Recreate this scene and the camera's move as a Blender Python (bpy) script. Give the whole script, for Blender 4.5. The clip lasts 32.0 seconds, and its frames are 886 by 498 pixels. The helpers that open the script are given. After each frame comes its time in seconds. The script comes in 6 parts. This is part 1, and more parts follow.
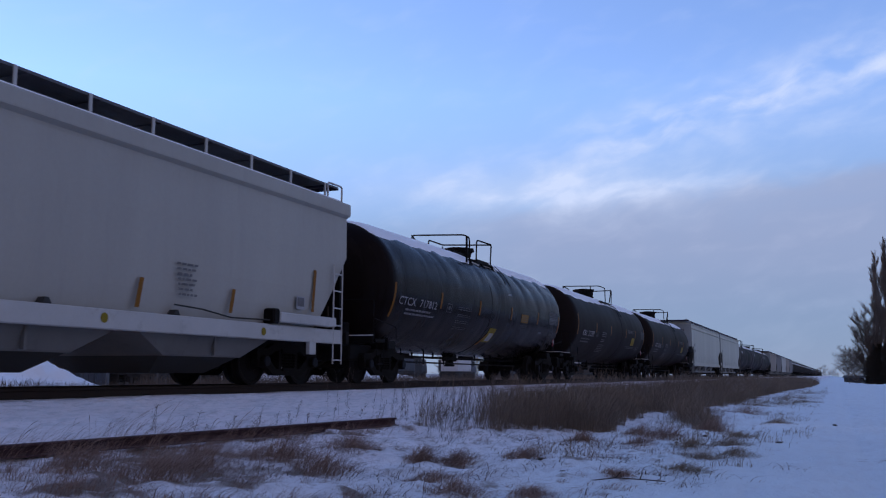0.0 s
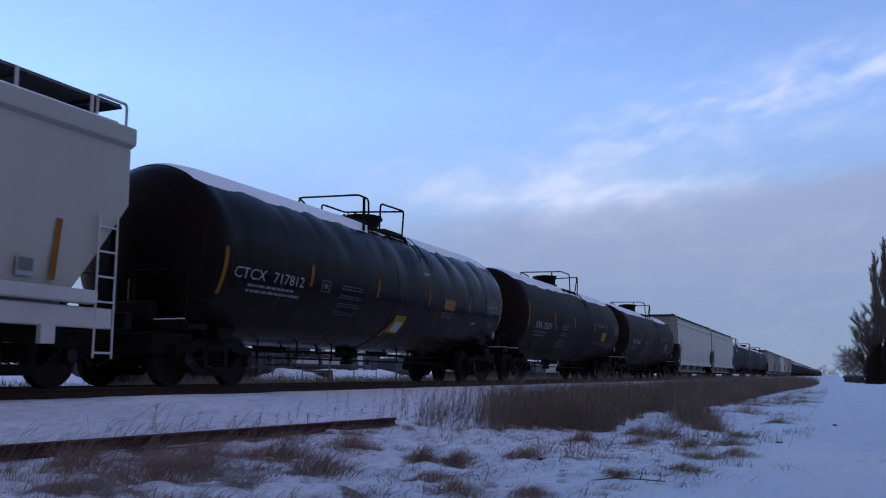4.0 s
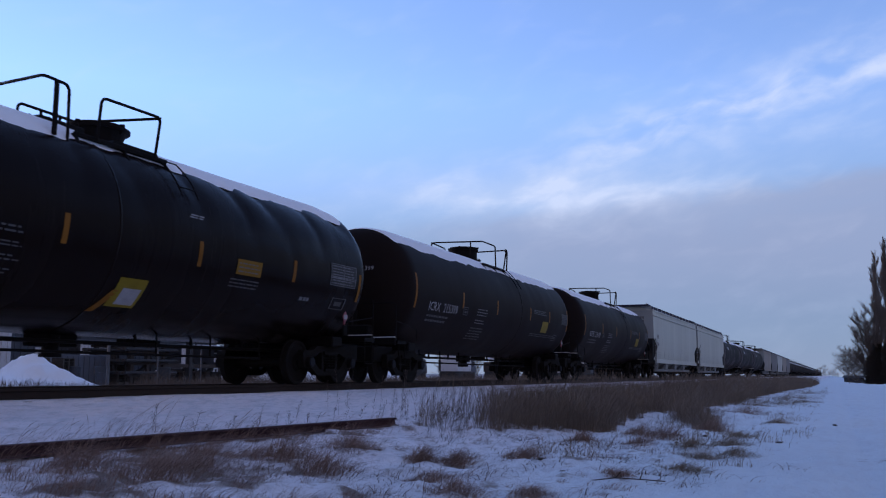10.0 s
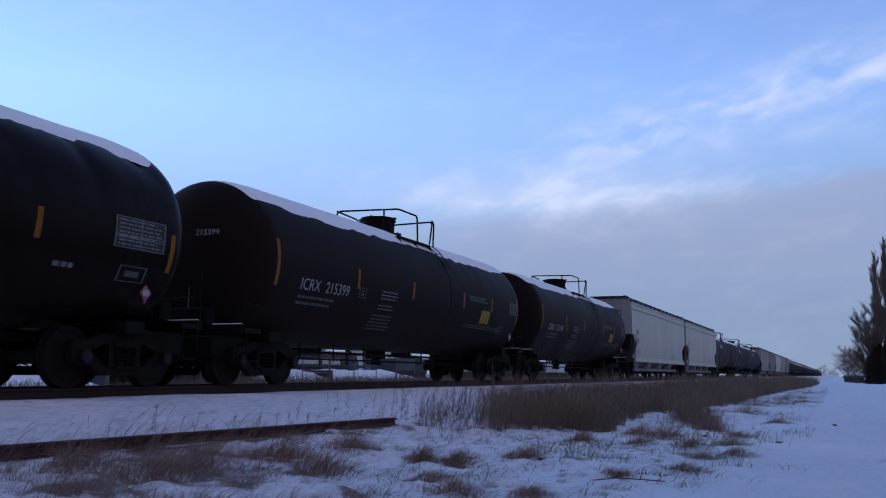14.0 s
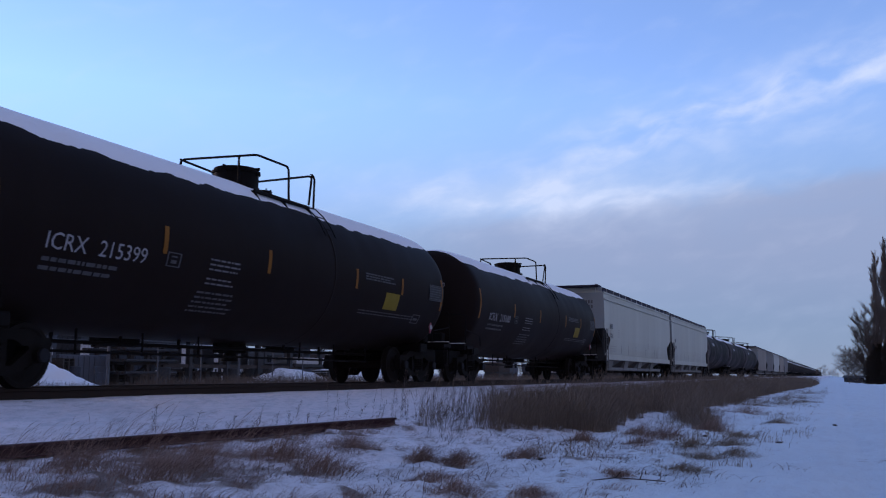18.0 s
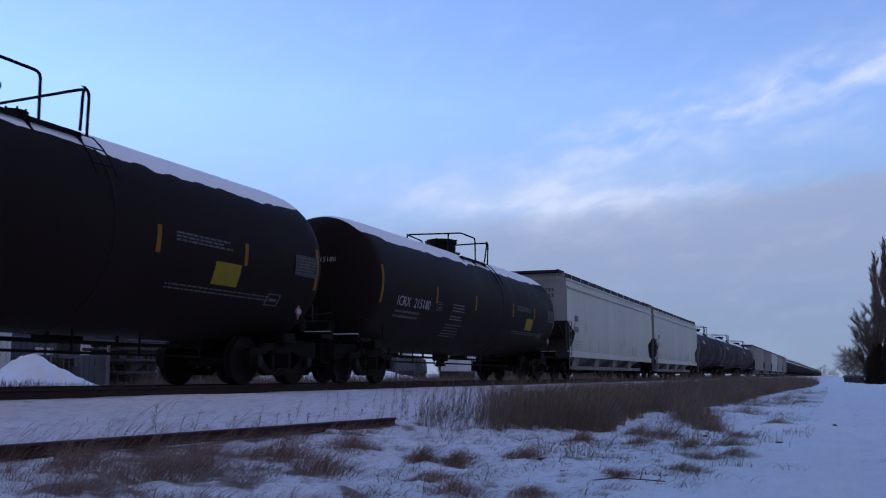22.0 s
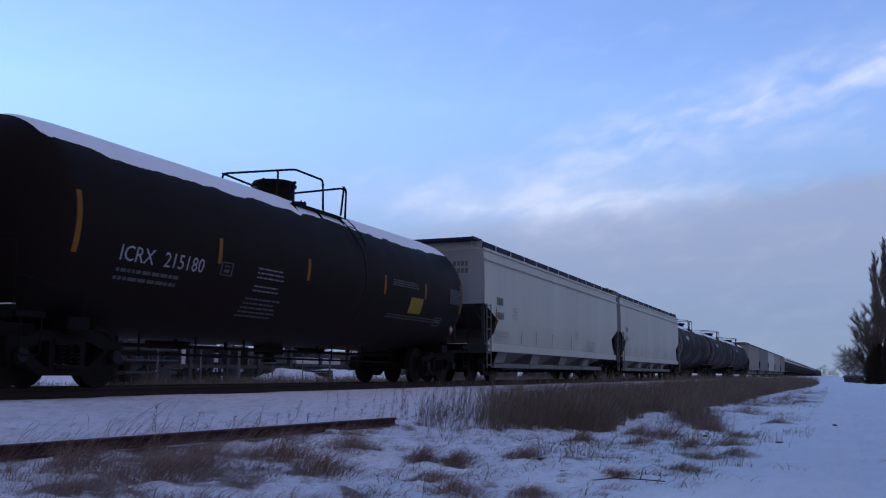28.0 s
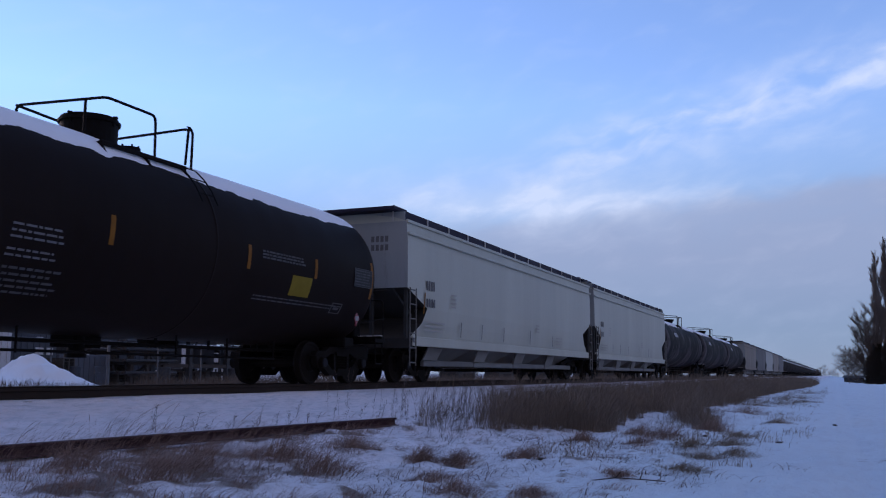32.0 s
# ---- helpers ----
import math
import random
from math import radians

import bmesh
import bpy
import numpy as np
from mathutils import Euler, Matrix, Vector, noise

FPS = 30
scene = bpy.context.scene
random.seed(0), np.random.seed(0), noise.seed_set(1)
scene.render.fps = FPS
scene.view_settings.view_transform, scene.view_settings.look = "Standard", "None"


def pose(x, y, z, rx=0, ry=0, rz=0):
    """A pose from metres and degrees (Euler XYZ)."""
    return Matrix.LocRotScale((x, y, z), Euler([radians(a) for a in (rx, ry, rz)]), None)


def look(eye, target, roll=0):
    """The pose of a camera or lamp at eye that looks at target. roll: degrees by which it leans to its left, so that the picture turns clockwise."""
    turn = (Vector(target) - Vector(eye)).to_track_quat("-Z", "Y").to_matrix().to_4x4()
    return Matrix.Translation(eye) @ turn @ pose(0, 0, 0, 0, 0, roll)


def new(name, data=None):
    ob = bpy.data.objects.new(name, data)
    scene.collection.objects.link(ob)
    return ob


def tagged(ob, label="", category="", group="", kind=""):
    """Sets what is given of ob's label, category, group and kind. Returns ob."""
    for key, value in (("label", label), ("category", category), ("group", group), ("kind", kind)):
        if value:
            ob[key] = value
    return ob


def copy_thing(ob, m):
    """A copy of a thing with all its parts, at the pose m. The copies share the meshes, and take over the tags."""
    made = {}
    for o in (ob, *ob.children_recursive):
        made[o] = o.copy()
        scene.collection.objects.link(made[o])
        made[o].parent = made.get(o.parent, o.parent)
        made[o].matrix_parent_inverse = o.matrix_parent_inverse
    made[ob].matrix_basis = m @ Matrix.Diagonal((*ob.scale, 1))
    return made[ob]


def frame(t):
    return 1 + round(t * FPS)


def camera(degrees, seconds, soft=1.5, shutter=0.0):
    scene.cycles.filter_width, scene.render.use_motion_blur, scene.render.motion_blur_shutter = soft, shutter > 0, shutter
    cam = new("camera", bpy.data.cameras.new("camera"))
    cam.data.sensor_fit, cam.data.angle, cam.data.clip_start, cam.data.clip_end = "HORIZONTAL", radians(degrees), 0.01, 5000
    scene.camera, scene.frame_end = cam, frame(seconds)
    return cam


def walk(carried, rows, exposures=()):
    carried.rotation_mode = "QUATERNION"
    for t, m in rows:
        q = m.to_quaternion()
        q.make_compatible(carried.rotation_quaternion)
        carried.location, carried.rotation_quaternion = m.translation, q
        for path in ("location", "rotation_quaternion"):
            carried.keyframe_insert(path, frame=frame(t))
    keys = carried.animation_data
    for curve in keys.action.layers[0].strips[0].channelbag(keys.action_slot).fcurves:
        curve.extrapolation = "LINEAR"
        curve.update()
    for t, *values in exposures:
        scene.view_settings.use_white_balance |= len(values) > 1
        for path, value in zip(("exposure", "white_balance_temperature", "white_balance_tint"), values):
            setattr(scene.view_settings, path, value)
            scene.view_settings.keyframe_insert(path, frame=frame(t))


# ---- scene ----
cam = camera(51.4, 32.0, soft=1.1, shutter=0.5)
EYE = (0.0, 0.0, 0.225)          # rail top is z = 0
YAW, PITCH, ROLL = 22.736, 7.729, 0.225
AIM = (EYE[0] + math.cos(radians(YAW)) * math.cos(radians(PITCH)),
       EYE[1] + math.sin(radians(YAW)) * math.cos(radians(PITCH)),
       EYE[2] + math.sin(radians(PITCH)))
walk(cam, [(0.0, look(EYE, AIM, ROLL)), (32.0, look(EYE, AIM, ROLL))],
     exposures=[(0.0, 1.22, 7250, 35), (32.0, 1.22, 7250, 35)])

TRACK_Y = 11.18                  # centre line of the track, which runs along x

# ---- world and sun ----
SUN_EL, SUN_AZ = 12.0, 82.0      # degrees; azimuth counted from +x towards +y
world = bpy.data.worlds.new("sky_world")
scene.world = world
world.use_nodes = True
wn = world.node_tree.nodes
sky = wn.new("ShaderNodeTexSky")
sky.sky_type, sky.sun_disc = "NISHITA", False
sky.sun_elevation, sky.sun_rotation = radians(SUN_EL), radians(90 - SUN_AZ)
sky.air_density, sky.dust_density, sky.ozone_density = 1.0, 0.0, 5.0
wn["Background"].inputs["Strength"].default_value = 0.15
world.node_tree.links.new(sky.outputs["Color"], wn["Background"].inputs["Color"])

sun_data = bpy.data.lights.new("sun", "SUN")
sun_data.energy, sun_data.angle, sun_data.color = 0.5, radians(14), (1.0, 0.9, 0.82)
sun = new("sun", sun_data)
SUN_DIR = Vector((math.cos(radians(SUN_AZ)) * math.cos(radians(SUN_EL)),
                  math.sin(radians(SUN_AZ)) * math.cos(radians(SUN_EL)), math.sin(radians(SUN_EL))))
sun.matrix_world = look(SUN_DIR * 100, (0, 0, 0))


# ---- materials ----
def nodes_of(name):
    m = bpy.data.materials.new(name)
    m.use_nodes = True
    return m, m.node_tree.nodes, m.node_tree.links, m.node_tree.nodes["Principled BSDF"]


def rgb(c):
    return (*c, 1.0)


def noise_tex(n, l, coord, scale, detail=4.0, rough=0.55, stretch=None, distort=0.0):
    t = n.new("ShaderNodeTexNoise")
    t.inputs["Scale"].default_value = scale
    t.inputs["Detail"].default_value = detail
    t.inputs["Roughness"].default_value = rough
    t.inputs["Distortion"].default_value = distort
    if stretch:
        mp = n.new("ShaderNodeMapping")
        mp.inputs["Scale"].default_value = stretch
        l.new(coord, mp.inputs["Vector"])
        coord = mp.outputs["Vector"]
    l.new(coord, t.inputs["Vector"])
    return t.outputs["Fac"]


def ramp(n, l, fac, stops):
    r = n.new("ShaderNodeValToRGB")
    e = r.color_ramp.elements
    while len(e) < len(stops):
        e.new(0.5)
    for el, (p, c) in zip(e, stops):
        el.position, el.color = p, rgb(c)
    l.new(fac, r.inputs["Fac"])
    return r.outputs["Color"]


def mix(n, l, fac, a, b):
    m = n.new("ShaderNodeMix")
    m.data_type = "RGBA"
    for sock, v in ((m.inputs["Factor"], fac), (m.inputs["A"], a), (m.inputs["B"], b)):
        if isinstance(v, (int, float)):
            sock.default_value = v
        elif isinstance(v, tuple):
            sock.default_value = rgb(v)
        else:
            l.new(v, sock)
    return m.outputs["Result"]


def calc(n, l, op, a, b=0.0, clamp=False):
    m = n.new("ShaderNodeMath")
    m.operation, m.use_clamp = op, clamp
    for sock, v in ((m.inputs[0], a), (m.inputs[1], b)):
        if isinstance(v, (int, float)):
            sock.default_value = v
        else:
            l.new(v, sock)
    return m.outputs[0]


def bump(n, l, bsdf, height, strength, dist):
    b = n.new("ShaderNodeBump")
    b.inputs["Strength"].default_value, b.inputs["Distance"].default_value = strength, dist
    l.new(height, b.inputs["Height"])
    l.new(b.outputs["Normal"], bsdf.inputs["Normal"])


def worn(name, base, second, rough=0.5, metal=0.0, scale=1.2, fine=22.0, streak=None, amount=0.6,
         bump_s=0.25, dirt=None, dirt_at=(0.55, 0.75), vary=0.0, spec=0.5):
    """Paint or metal with patches at two scales, streaks and fine relief, in the object's own space."""
    m, n, l, b = nodes_of(name)
    co = n.new("ShaderNodeTexCoord").outputs["Object"]
    big = noise_tex(n, l, co, scale, 5.0, 0.6, streak)
    small = noise_tex(n, l, co, fine, 3.0, 0.6)
    f = ramp(n, l, big, [(0.35, (0, 0, 0)), (0.7, (1, 1, 1))])
    col = mix(n, l, calc(n, l, "MULTIPLY", f, amount), base, second)
    col = mix(n, l, calc(n, l, "MULTIPLY", small, 0.25), col, tuple(c * 0.6 for c in base))
    if dirt:
        d = ramp(n, l, noise_tex(n, l, co, scale * 2.3, 6.0, 0.7, streak), [(dirt_at[0], (0, 0, 0)), (dirt_at[1], (1, 1, 1))])
        col = mix(n, l, calc(n, l, "MULTIPLY", d, 0.7), col, dirt)
    if vary:
        rnd = n.new("ShaderNodeObjectInfo").outputs["Random"]
        hsv = n.new("ShaderNodeHueSaturation")
        l.new(calc(n, l, "ADD", calc(n, l, "MULTIPLY", rnd, vary), 1 - vary / 2), hsv.inputs["Value"])
        l.new(col, hsv.inputs["Color"])
        col = hsv.outputs["Color"]
    l.new(col, b.inputs["Base Color"])
    l.new(calc(n, l, "ADD", calc(n, l, "MULTIPLY", big, 0.3), rough - 0.15, True), b.inputs["Roughness"])
    b.inputs["Metallic"].default_value = metal
    b.inputs["Specular IOR Level"].default_value = spec
    bump(n, l, b, small, bump_s, 0.01)
    return m


TANK_BLACK = worn("tank_black_paint", (0.0165, 0.0112, 0.0106), (0.024, 0.0168, 0.0158), 0.48, spec=0.022, scale=0.5, fine=9.0,
                  streak=(1.6, 0.5, 0.35), bump_s=0.12, dirt=(0.022, 0.019, 0.018), dirt_at=(0.62, 0.85))
TANK_JACKET = worn("tank_jacket_paint", (0.0098, 0.0056, 0.0054), (0.0145, 0.0095, 0.009), 0.25, spec=0.045, scale=0.6, fine=7.0,
                   streak=(2.2, 0.5, 0.3), bump_s=0.12, dirt=(0.020, 0.016, 0.016), dirt_at=(0.6, 0.85))
# pale patches: frost, with the shell's glossy highlights painted in as colour
TANK_OLD = worn("weathered_tank_paint", (0.008, 0.0066, 0.0072), (0.026, 0.022, 0.024), 0.55, scale=0.42, fine=7.0, spec=0.02,
                streak=(1.3, 0.5, 0.4), bump_s=0.2, amount=0.9, dirt=(0.21, 0.19, 0.20), dirt_at=(0.50, 0.68))
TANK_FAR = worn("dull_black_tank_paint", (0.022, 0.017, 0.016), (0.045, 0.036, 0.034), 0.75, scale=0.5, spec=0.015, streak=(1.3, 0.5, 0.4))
BLACK_STEEL = worn("black_steel", (0.0075, 0.0062, 0.0064), (0.014, 0.0112, 0.0108), 0.65, scale=3.0, spec=0.06)
TRUCK_STEEL = worn("truck_cast_steel", (0.009, 0.0072, 0.0066), (0.016, 0.0125, 0.0112), 0.85, scale=3.0, dirt=(0.016, 0.013, 0.012), spec=0.1)
BEARING_BLUE = worn("dusty_blue_cap", (0.013, 0.016, 0.023), (0.02, 0.02, 0.023), 0.8, scale=6.0, spec=0.2)
WHEEL_STEEL = worn("wheel_steel", (0.011, 0.009, 0.0084), (0.02, 0.0155, 0.0142), 0.8, scale=4.0, spec=0.1)
RAIL_RUST = worn("rail_rust", (0.028, 0.019, 0.016), (0.05, 0.03, 0.023), 0.85, scale=5.0, fine=40.0, spec=0.2)
OLD_RAIL = worn("old_rail_rust", (0.060, 0.026, 0.028), (0.036, 0.018, 0.019), 0.85, spec=0.15, scale=3.0, fine=40.0)
TIE_WOOD = worn("tie_wood", (0.055, 0.042, 0.034), (0.09, 0.07, 0.058), 0.9, scale=2.0, streak=(6, 1, 6), vary=0.5)
HOPPER_PALE = worn("hopper_pale_paint", (0.45, 0.455, 0.385), (0.385, 0.39, 0.335), 0.5, scale=0.35, fine=14.0,
                   streak=(2.5, 1, 0.3), amount=0.6, bump_s=0.08, dirt=(0.30, 0.29, 0.27), dirt_at=(0.6, 0.9))
HOPPER_GREY = worn("hopper_grey_paint", (0.385, 0.362, 0.32), (0.325, 0.305, 0.275), 0.55, scale=0.35, fine=14.0,
                   streak=(2.5, 1, 0.3), amount=0.6, bump_s=0.08, dirt=(0.27, 0.25, 0.235), dirt_at=(0.58, 0.88))
HOPPER_TAN = worn("hopper_tan_paint", (0.23, 0.165, 0.125), (0.18, 0.13, 0.10), 0.6, scale=0.4, streak=(2, 1, 0.3), dirt=(0.12, 0.1, 0.085))
HOPPER_BROWN = worn("hopper_brown_paint", (0.10, 0.068, 0.062), (0.08, 0.056, 0.052), 0.6, scale=0.4, streak=(2, 1, 0.3), dirt=(0.08, 0.07, 0.06))
# grey-green end walls, darkened to hold the shade that falls on the ends
HOPPER_END = worn("hopper_end_shaded", (0.31, 0.335, 0.335), (0.24, 0.265, 0.27), 0.6, scale=0.6, streak=(1, 2, 0.3), dirt=(0.11, 0.115, 0.115))
SILL_PALE = worn("sill_pale_paint", (0.48, 0.47, 0.455), (0.37, 0.36, 0.345), 0.55, scale=1.0, dirt=(0.22, 0.2, 0.19))
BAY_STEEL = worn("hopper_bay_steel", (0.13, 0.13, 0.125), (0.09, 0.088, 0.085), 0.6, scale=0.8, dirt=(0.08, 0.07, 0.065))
# bay paint with dirt patches, its base darkened for the dim light below the sill
BAY_PAINT = worn("dirty_shaded_bay_paint", (0.145, 0.135, 0.125), (0.10, 0.094, 0.09), 0.65, scale=0.8, dirt=(0.07, 0.058, 0.055))
DECK_STEEL = worn("deck_steel", (0.085, 0.085, 0.10), (0.055, 0.054, 0.068), 0.6, scale=1.6, dirt=(0.03, 0.028, 0.035))
# dark steel; its tone also carries the painted shade of the hopper ends
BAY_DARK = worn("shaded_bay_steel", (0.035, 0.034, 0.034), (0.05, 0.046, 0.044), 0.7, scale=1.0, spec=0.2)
DARK_GRATING = worn("dark_grating", (0.018, 0.015, 0.034), (0.027, 0.023, 0.046), 0.7, scale=2.0, spec=0.2)
YELLOW = worn("reflective_yellow", (0.26, 0.098, 0.012), (0.15, 0.055, 0.010), 0.6, scale=3.0, spec=0.12)
PLACARD_YELLOW = worn("placard_yellow", (0.25, 0.175, 0.016), (0.17, 0.118, 0.014), 0.6, scale=3.0, spec=0.12)
PLACARD_ORANGE = worn("placard_orange", (0.26, 0.125, 0.011), (0.18, 0.085, 0.010), 0.6, scale=3.0, spec=0.12)
STENCIL_WHITE = worn("stencil_white", (0.34, 0.34, 0.36), (0.19, 0.19, 0.21), 0.65, scale=6.0)
STENCIL_MID = worn("stencil_worn_white", (0.17, 0.17, 0.185), (0.07, 0.07, 0.077), 0.7, scale=5.0)
STENCIL_DIM = worn("stencil_faded_white", (0.075, 0.075, 0.082), (0.032, 0.032, 0.036), 0.7, scale=5.0)
TABLE_BLACK = worn("faded_table_black", (0.017, 0.0155, 0.016), (0.012, 0.011, 0.0115), 0.7, scale=5.0)
STENCIL_DARK = worn("stencil_dark", (0.10, 0.095, 0.10), (0.19, 0.18, 0.18), 0.7, scale=5.0)
PLACARD_RED = worn("placard_red", (0.32, 0.05, 0.07), (0.25, 0.04, 0.06), 0.5, scale=4.0)
GALVANISED = worn("galvanised_steel", (0.13, 0.135, 0.15), (0.09, 0.095, 0.105), 0.5, metal=0.6, scale=4.0)
YARD_WHITE = worn("yard_white_cladding", (0.62, 0.62, 0.64), (0.52, 0.52, 0.55), 0.6, scale=0.8)
YARD_BLUE = worn("yard_blue_grey", (0.055, 0.065, 0.085), (0.04, 0.048, 0.065), 0.6, scale=0.8)
YARD_SLATE = worn("yard_slate_paint", (0.10, 0.112, 0.14), (0.075, 0.085, 0.11), 0.7, scale=0.8)
YARD_RUST = worn("yard_rusty_steel", (0.05, 0.036, 0.03), (0.075, 0.052, 0.042), 0.85, scale=1.2)
YARD_DARK = worn("yard_dark_steel", (0.03, 0.03, 0.034), (0.045, 0.04, 0.042), 0.7, scale=1.5)
BARK = worn("bare_bark", (0.055, 0.042, 0.036), (0.085, 0.066, 0.055), 0.9, scale=1.0)
TWIGS = worn("bare_twigs", (0.13, 0.10, 0.085), (0.19, 0.145, 0.12), 0.9, scale=1.0)
NEEDLES = worn("dark_needles", (0.05, 0.04, 0.034), (0.08, 0.063, 0.052), 0.8, scale=2.0, spec=0.2)
HOUSE_WALL = worn("house_wall", (0.045, 0.038, 0.036), (0.035, 0.03, 0.03), 0.8, scale=0.7)
DARK_GLASS = worn("dark_glass", (0.02, 0.022, 0.028), (0.03, 0.03, 0.036), 0.2, scale=1.0)


def snow_material(name, tint=(0.80, 0.80, 0.82), rough=0.7, size=1.0):
    m, n, l, b = nodes_of(name)
    co = n.new("ShaderNodeTexCoord").outputs["Object"]
    big = noise_tex(n, l, co, 0.8 * size, 5.0, 0.6)
    small = noise_tex(n, l, co, 14 * size, 5.0, 0.65)
    l.new(mix(n, l, big, tint, tuple(c * 0.9 for c in tint)), b.inputs["Base Color"])
    b.inputs["Roughness"].default_value = rough
    b.inputs["Subsurface Weight"].default_value = 0.0
    bump(n, l, b, calc(n, l, "ADD", small, calc(n, l, "MULTIPLY", big, 2.0)), 0.5, 0.03)
    return m


SNOW = snow_material("snow", (0.93, 0.93, 0.95))


def ground_material():
    """Snow over dead grass: bare stems and dirt show in patches, most near the old rail, little on the lane."""
    m, n, l, b = nodes_of("snowy_ground")
    co = n.new("ShaderNodeTexCoord").outputs["Object"]
    sep = n.new("ShaderNodeSeparateXYZ")
    l.new(co, sep.inputs[0])
    big = noise_tex(n, l, co, 0.55, 6.0, 0.65)
    mid = noise_tex(n, l, co, 2.6, 6.0, 0.7, (0.7, 1.3, 1.0))
    fine = noise_tex(n, l, co, 17.0, 5.0, 0.7)
    far = calc(n, l, "DIVIDE", calc(n, l, "SUBTRACT", sep.outputs["Y"], 14.3), 1.2, True)
    patch = calc(n, l, "ADD", calc(n, l, "MULTIPLY", big, 0.55), calc(n, l, "MULTIPLY", mid, 0.55))
    patch = calc(n, l, "ADD", patch, calc(n, l, "MULTIPLY", far, 0.16))
    patch = calc(n, l, "ADD", patch, calc(n, l, "MULTIPLY", fine, 0.26))
    lane = calc(n, l, "DIVIDE", calc(n, l, "SUBTRACT", 2.6, sep.outputs["Y"]), 2.0, True)
    bank = calc(n, l, "MULTIPLY", calc(n, l, "DIVIDE", calc(n, l, "SUBTRACT", sep.outputs["Y"], 5.6), 0.8, True), calc(n, l, "DIVIDE", calc(n, l, "SUBTRACT", 14.0, sep.outputs["Y"]), 0.6, True))
    patch = calc(n, l, "SUBTRACT", patch, calc(n, l, "MULTIPLY", calc(n, l, "ADD", lane, bank), 0.055))
    f = ramp(n, l, patch, [(0.77, (0, 0, 0)), (0.90, (1, 1, 1))])
    # matted stems show where the dead grass is thick
    mat = n.new("ShaderNodeAttribute")
    mat.attribute_name = "litter"
    tufts = noise_tex(n, l, co, 9.0, 5.0, 0.7, (1.0, 0.5, 1.0))
    cover = calc(n, l, "ADD", calc(n, l, "MULTIPLY", mat.outputs["Fac"], 0.54), calc(n, l, "ADD", calc(n, l, "MULTIPLY", fine, 0.45), calc(n, l, "MULTIPLY", tufts, 0.45)))
    g = ramp(n, l, cover, [(0.66, (0, 0, 0)), (0.92, (0.9, 0.9, 0.9))])
    f = calc(n, l, "MAXIMUM", f, g)
    # stubble just breaking the crust, none on the lane
    off = calc(n, l, "DIVIDE", calc(n, l, "SUBTRACT", sep.outputs["Y"], 0.9), 1.2, True)
    edge = calc(n, l, "DIVIDE", calc(n, l, "SUBTRACT", 7.0, sep.outputs["Y"]), 1.5, True)
    stub = ramp(n, l, noise_tex(n, l, co, 15.0, 4.0, 0.65, (1.0, 0.6, 1.0)), [(0.53, (0, 0, 0)), (0.66, (1, 1, 1))])
    stub = calc(n, l, "MULTIPLY", calc(n, l, "MULTIPLY", stub, ramp(n, l, mid, [(0.40, (0, 0, 0)), (0.58, (0.7, 0.7, 0.7))])), calc(n, l, "MULTIPLY", off, calc(n, l, "ADD", 0.25, calc(n, l, "MULTIPLY", edge, 0.75))))
    f = calc(n, l, "MAXIMUM", f, stub)
    snow = mix(n, l, big, (0.74, 0.85, 0.90), (0.66, 0.78, 0.84))
    # warmer cast of the light beside the line, painted into the snow's colour
    warm_cast = calc(n, l, "DIVIDE", calc(n, l, "SUBTRACT", sep.outputs["Y"], 1.5), 2.8, True)
    snow = mix(n, l, calc(n, l, "MULTIPLY", warm_cast, calc(n, l, "ADD", 0.6, calc(n, l, "MULTIPLY", mid, 0.6), True)), snow, (0.88, 0.83, 0.87))
    # grey mottling paints in the shading of lumps, with ballast showing through
    lump = ramp(n, l, noise_tex(n, l, co, 4.2, 5.0, 0.65, (0.6, 1.4, 1.0)), [(0.46, (0, 0, 0)), (0.62, (1, 1, 1))])
    snow = mix(n, l, calc(n, l, "MULTIPLY", lump, calc(n, l, "ADD", 0.2, calc(n, l, "MULTIPLY", off, 0.35))), snow, (0.57, 0.60, 0.64))
    soil = mix(n, l, fine, (0.095, 0.066, 0.05), (0.24, 0.17, 0.125))
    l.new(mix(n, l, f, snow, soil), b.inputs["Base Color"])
    b.inputs["Roughness"].default_value = 0.75
    h = calc(n, l, "ADD", calc(n, l, "MULTIPLY", mid, 1.5), calc(n, l, "MULTIPLY", fine, 0.6))
    bump(n, l, b, h, 0.9, 0.06)
    return m


GROUND = ground_material()


def grass_material(name, a, c):
    m, n, l, b = nodes_of(name)
    rnd = n.new("ShaderNodeNewGeometry").outputs["Random Per Island"]
    co = n.new("ShaderNodeTexCoord").outputs["Object"]
    f = calc(n, l, "MULTIPLY", calc(n, l, "ADD", rnd, noise_tex(n, l, co, 1.3)), 0.6, True)
    l.new(mix(n, l, f, a, c), b.inputs["Base Color"])
    b.inputs["Roughness"].default_value = 0.85
    return m


GRASS_TALL = grass_material("dead_tall_grass", (0.075, 0.055, 0.044), (0.26, 0.19, 0.14))
GRASS_VERGE = grass_material("dry_verge_grass", (0.16, 0.115, 0.08), (0.28, 0.21, 0.15))
GRASS_BACK = grass_material("dull_verge_grass", (0.075, 0.055, 0.044), (0.15, 0.108, 0.082))
GRASS_SHORT = grass_material("dead_short_grass", (0.135, 0.080, 0.068), (0.38, 0.245, 0.19))
WEED = grass_material("dead_weed_stems", (0.065, 0.046, 0.04), (0.14, 0.10, 0.082))


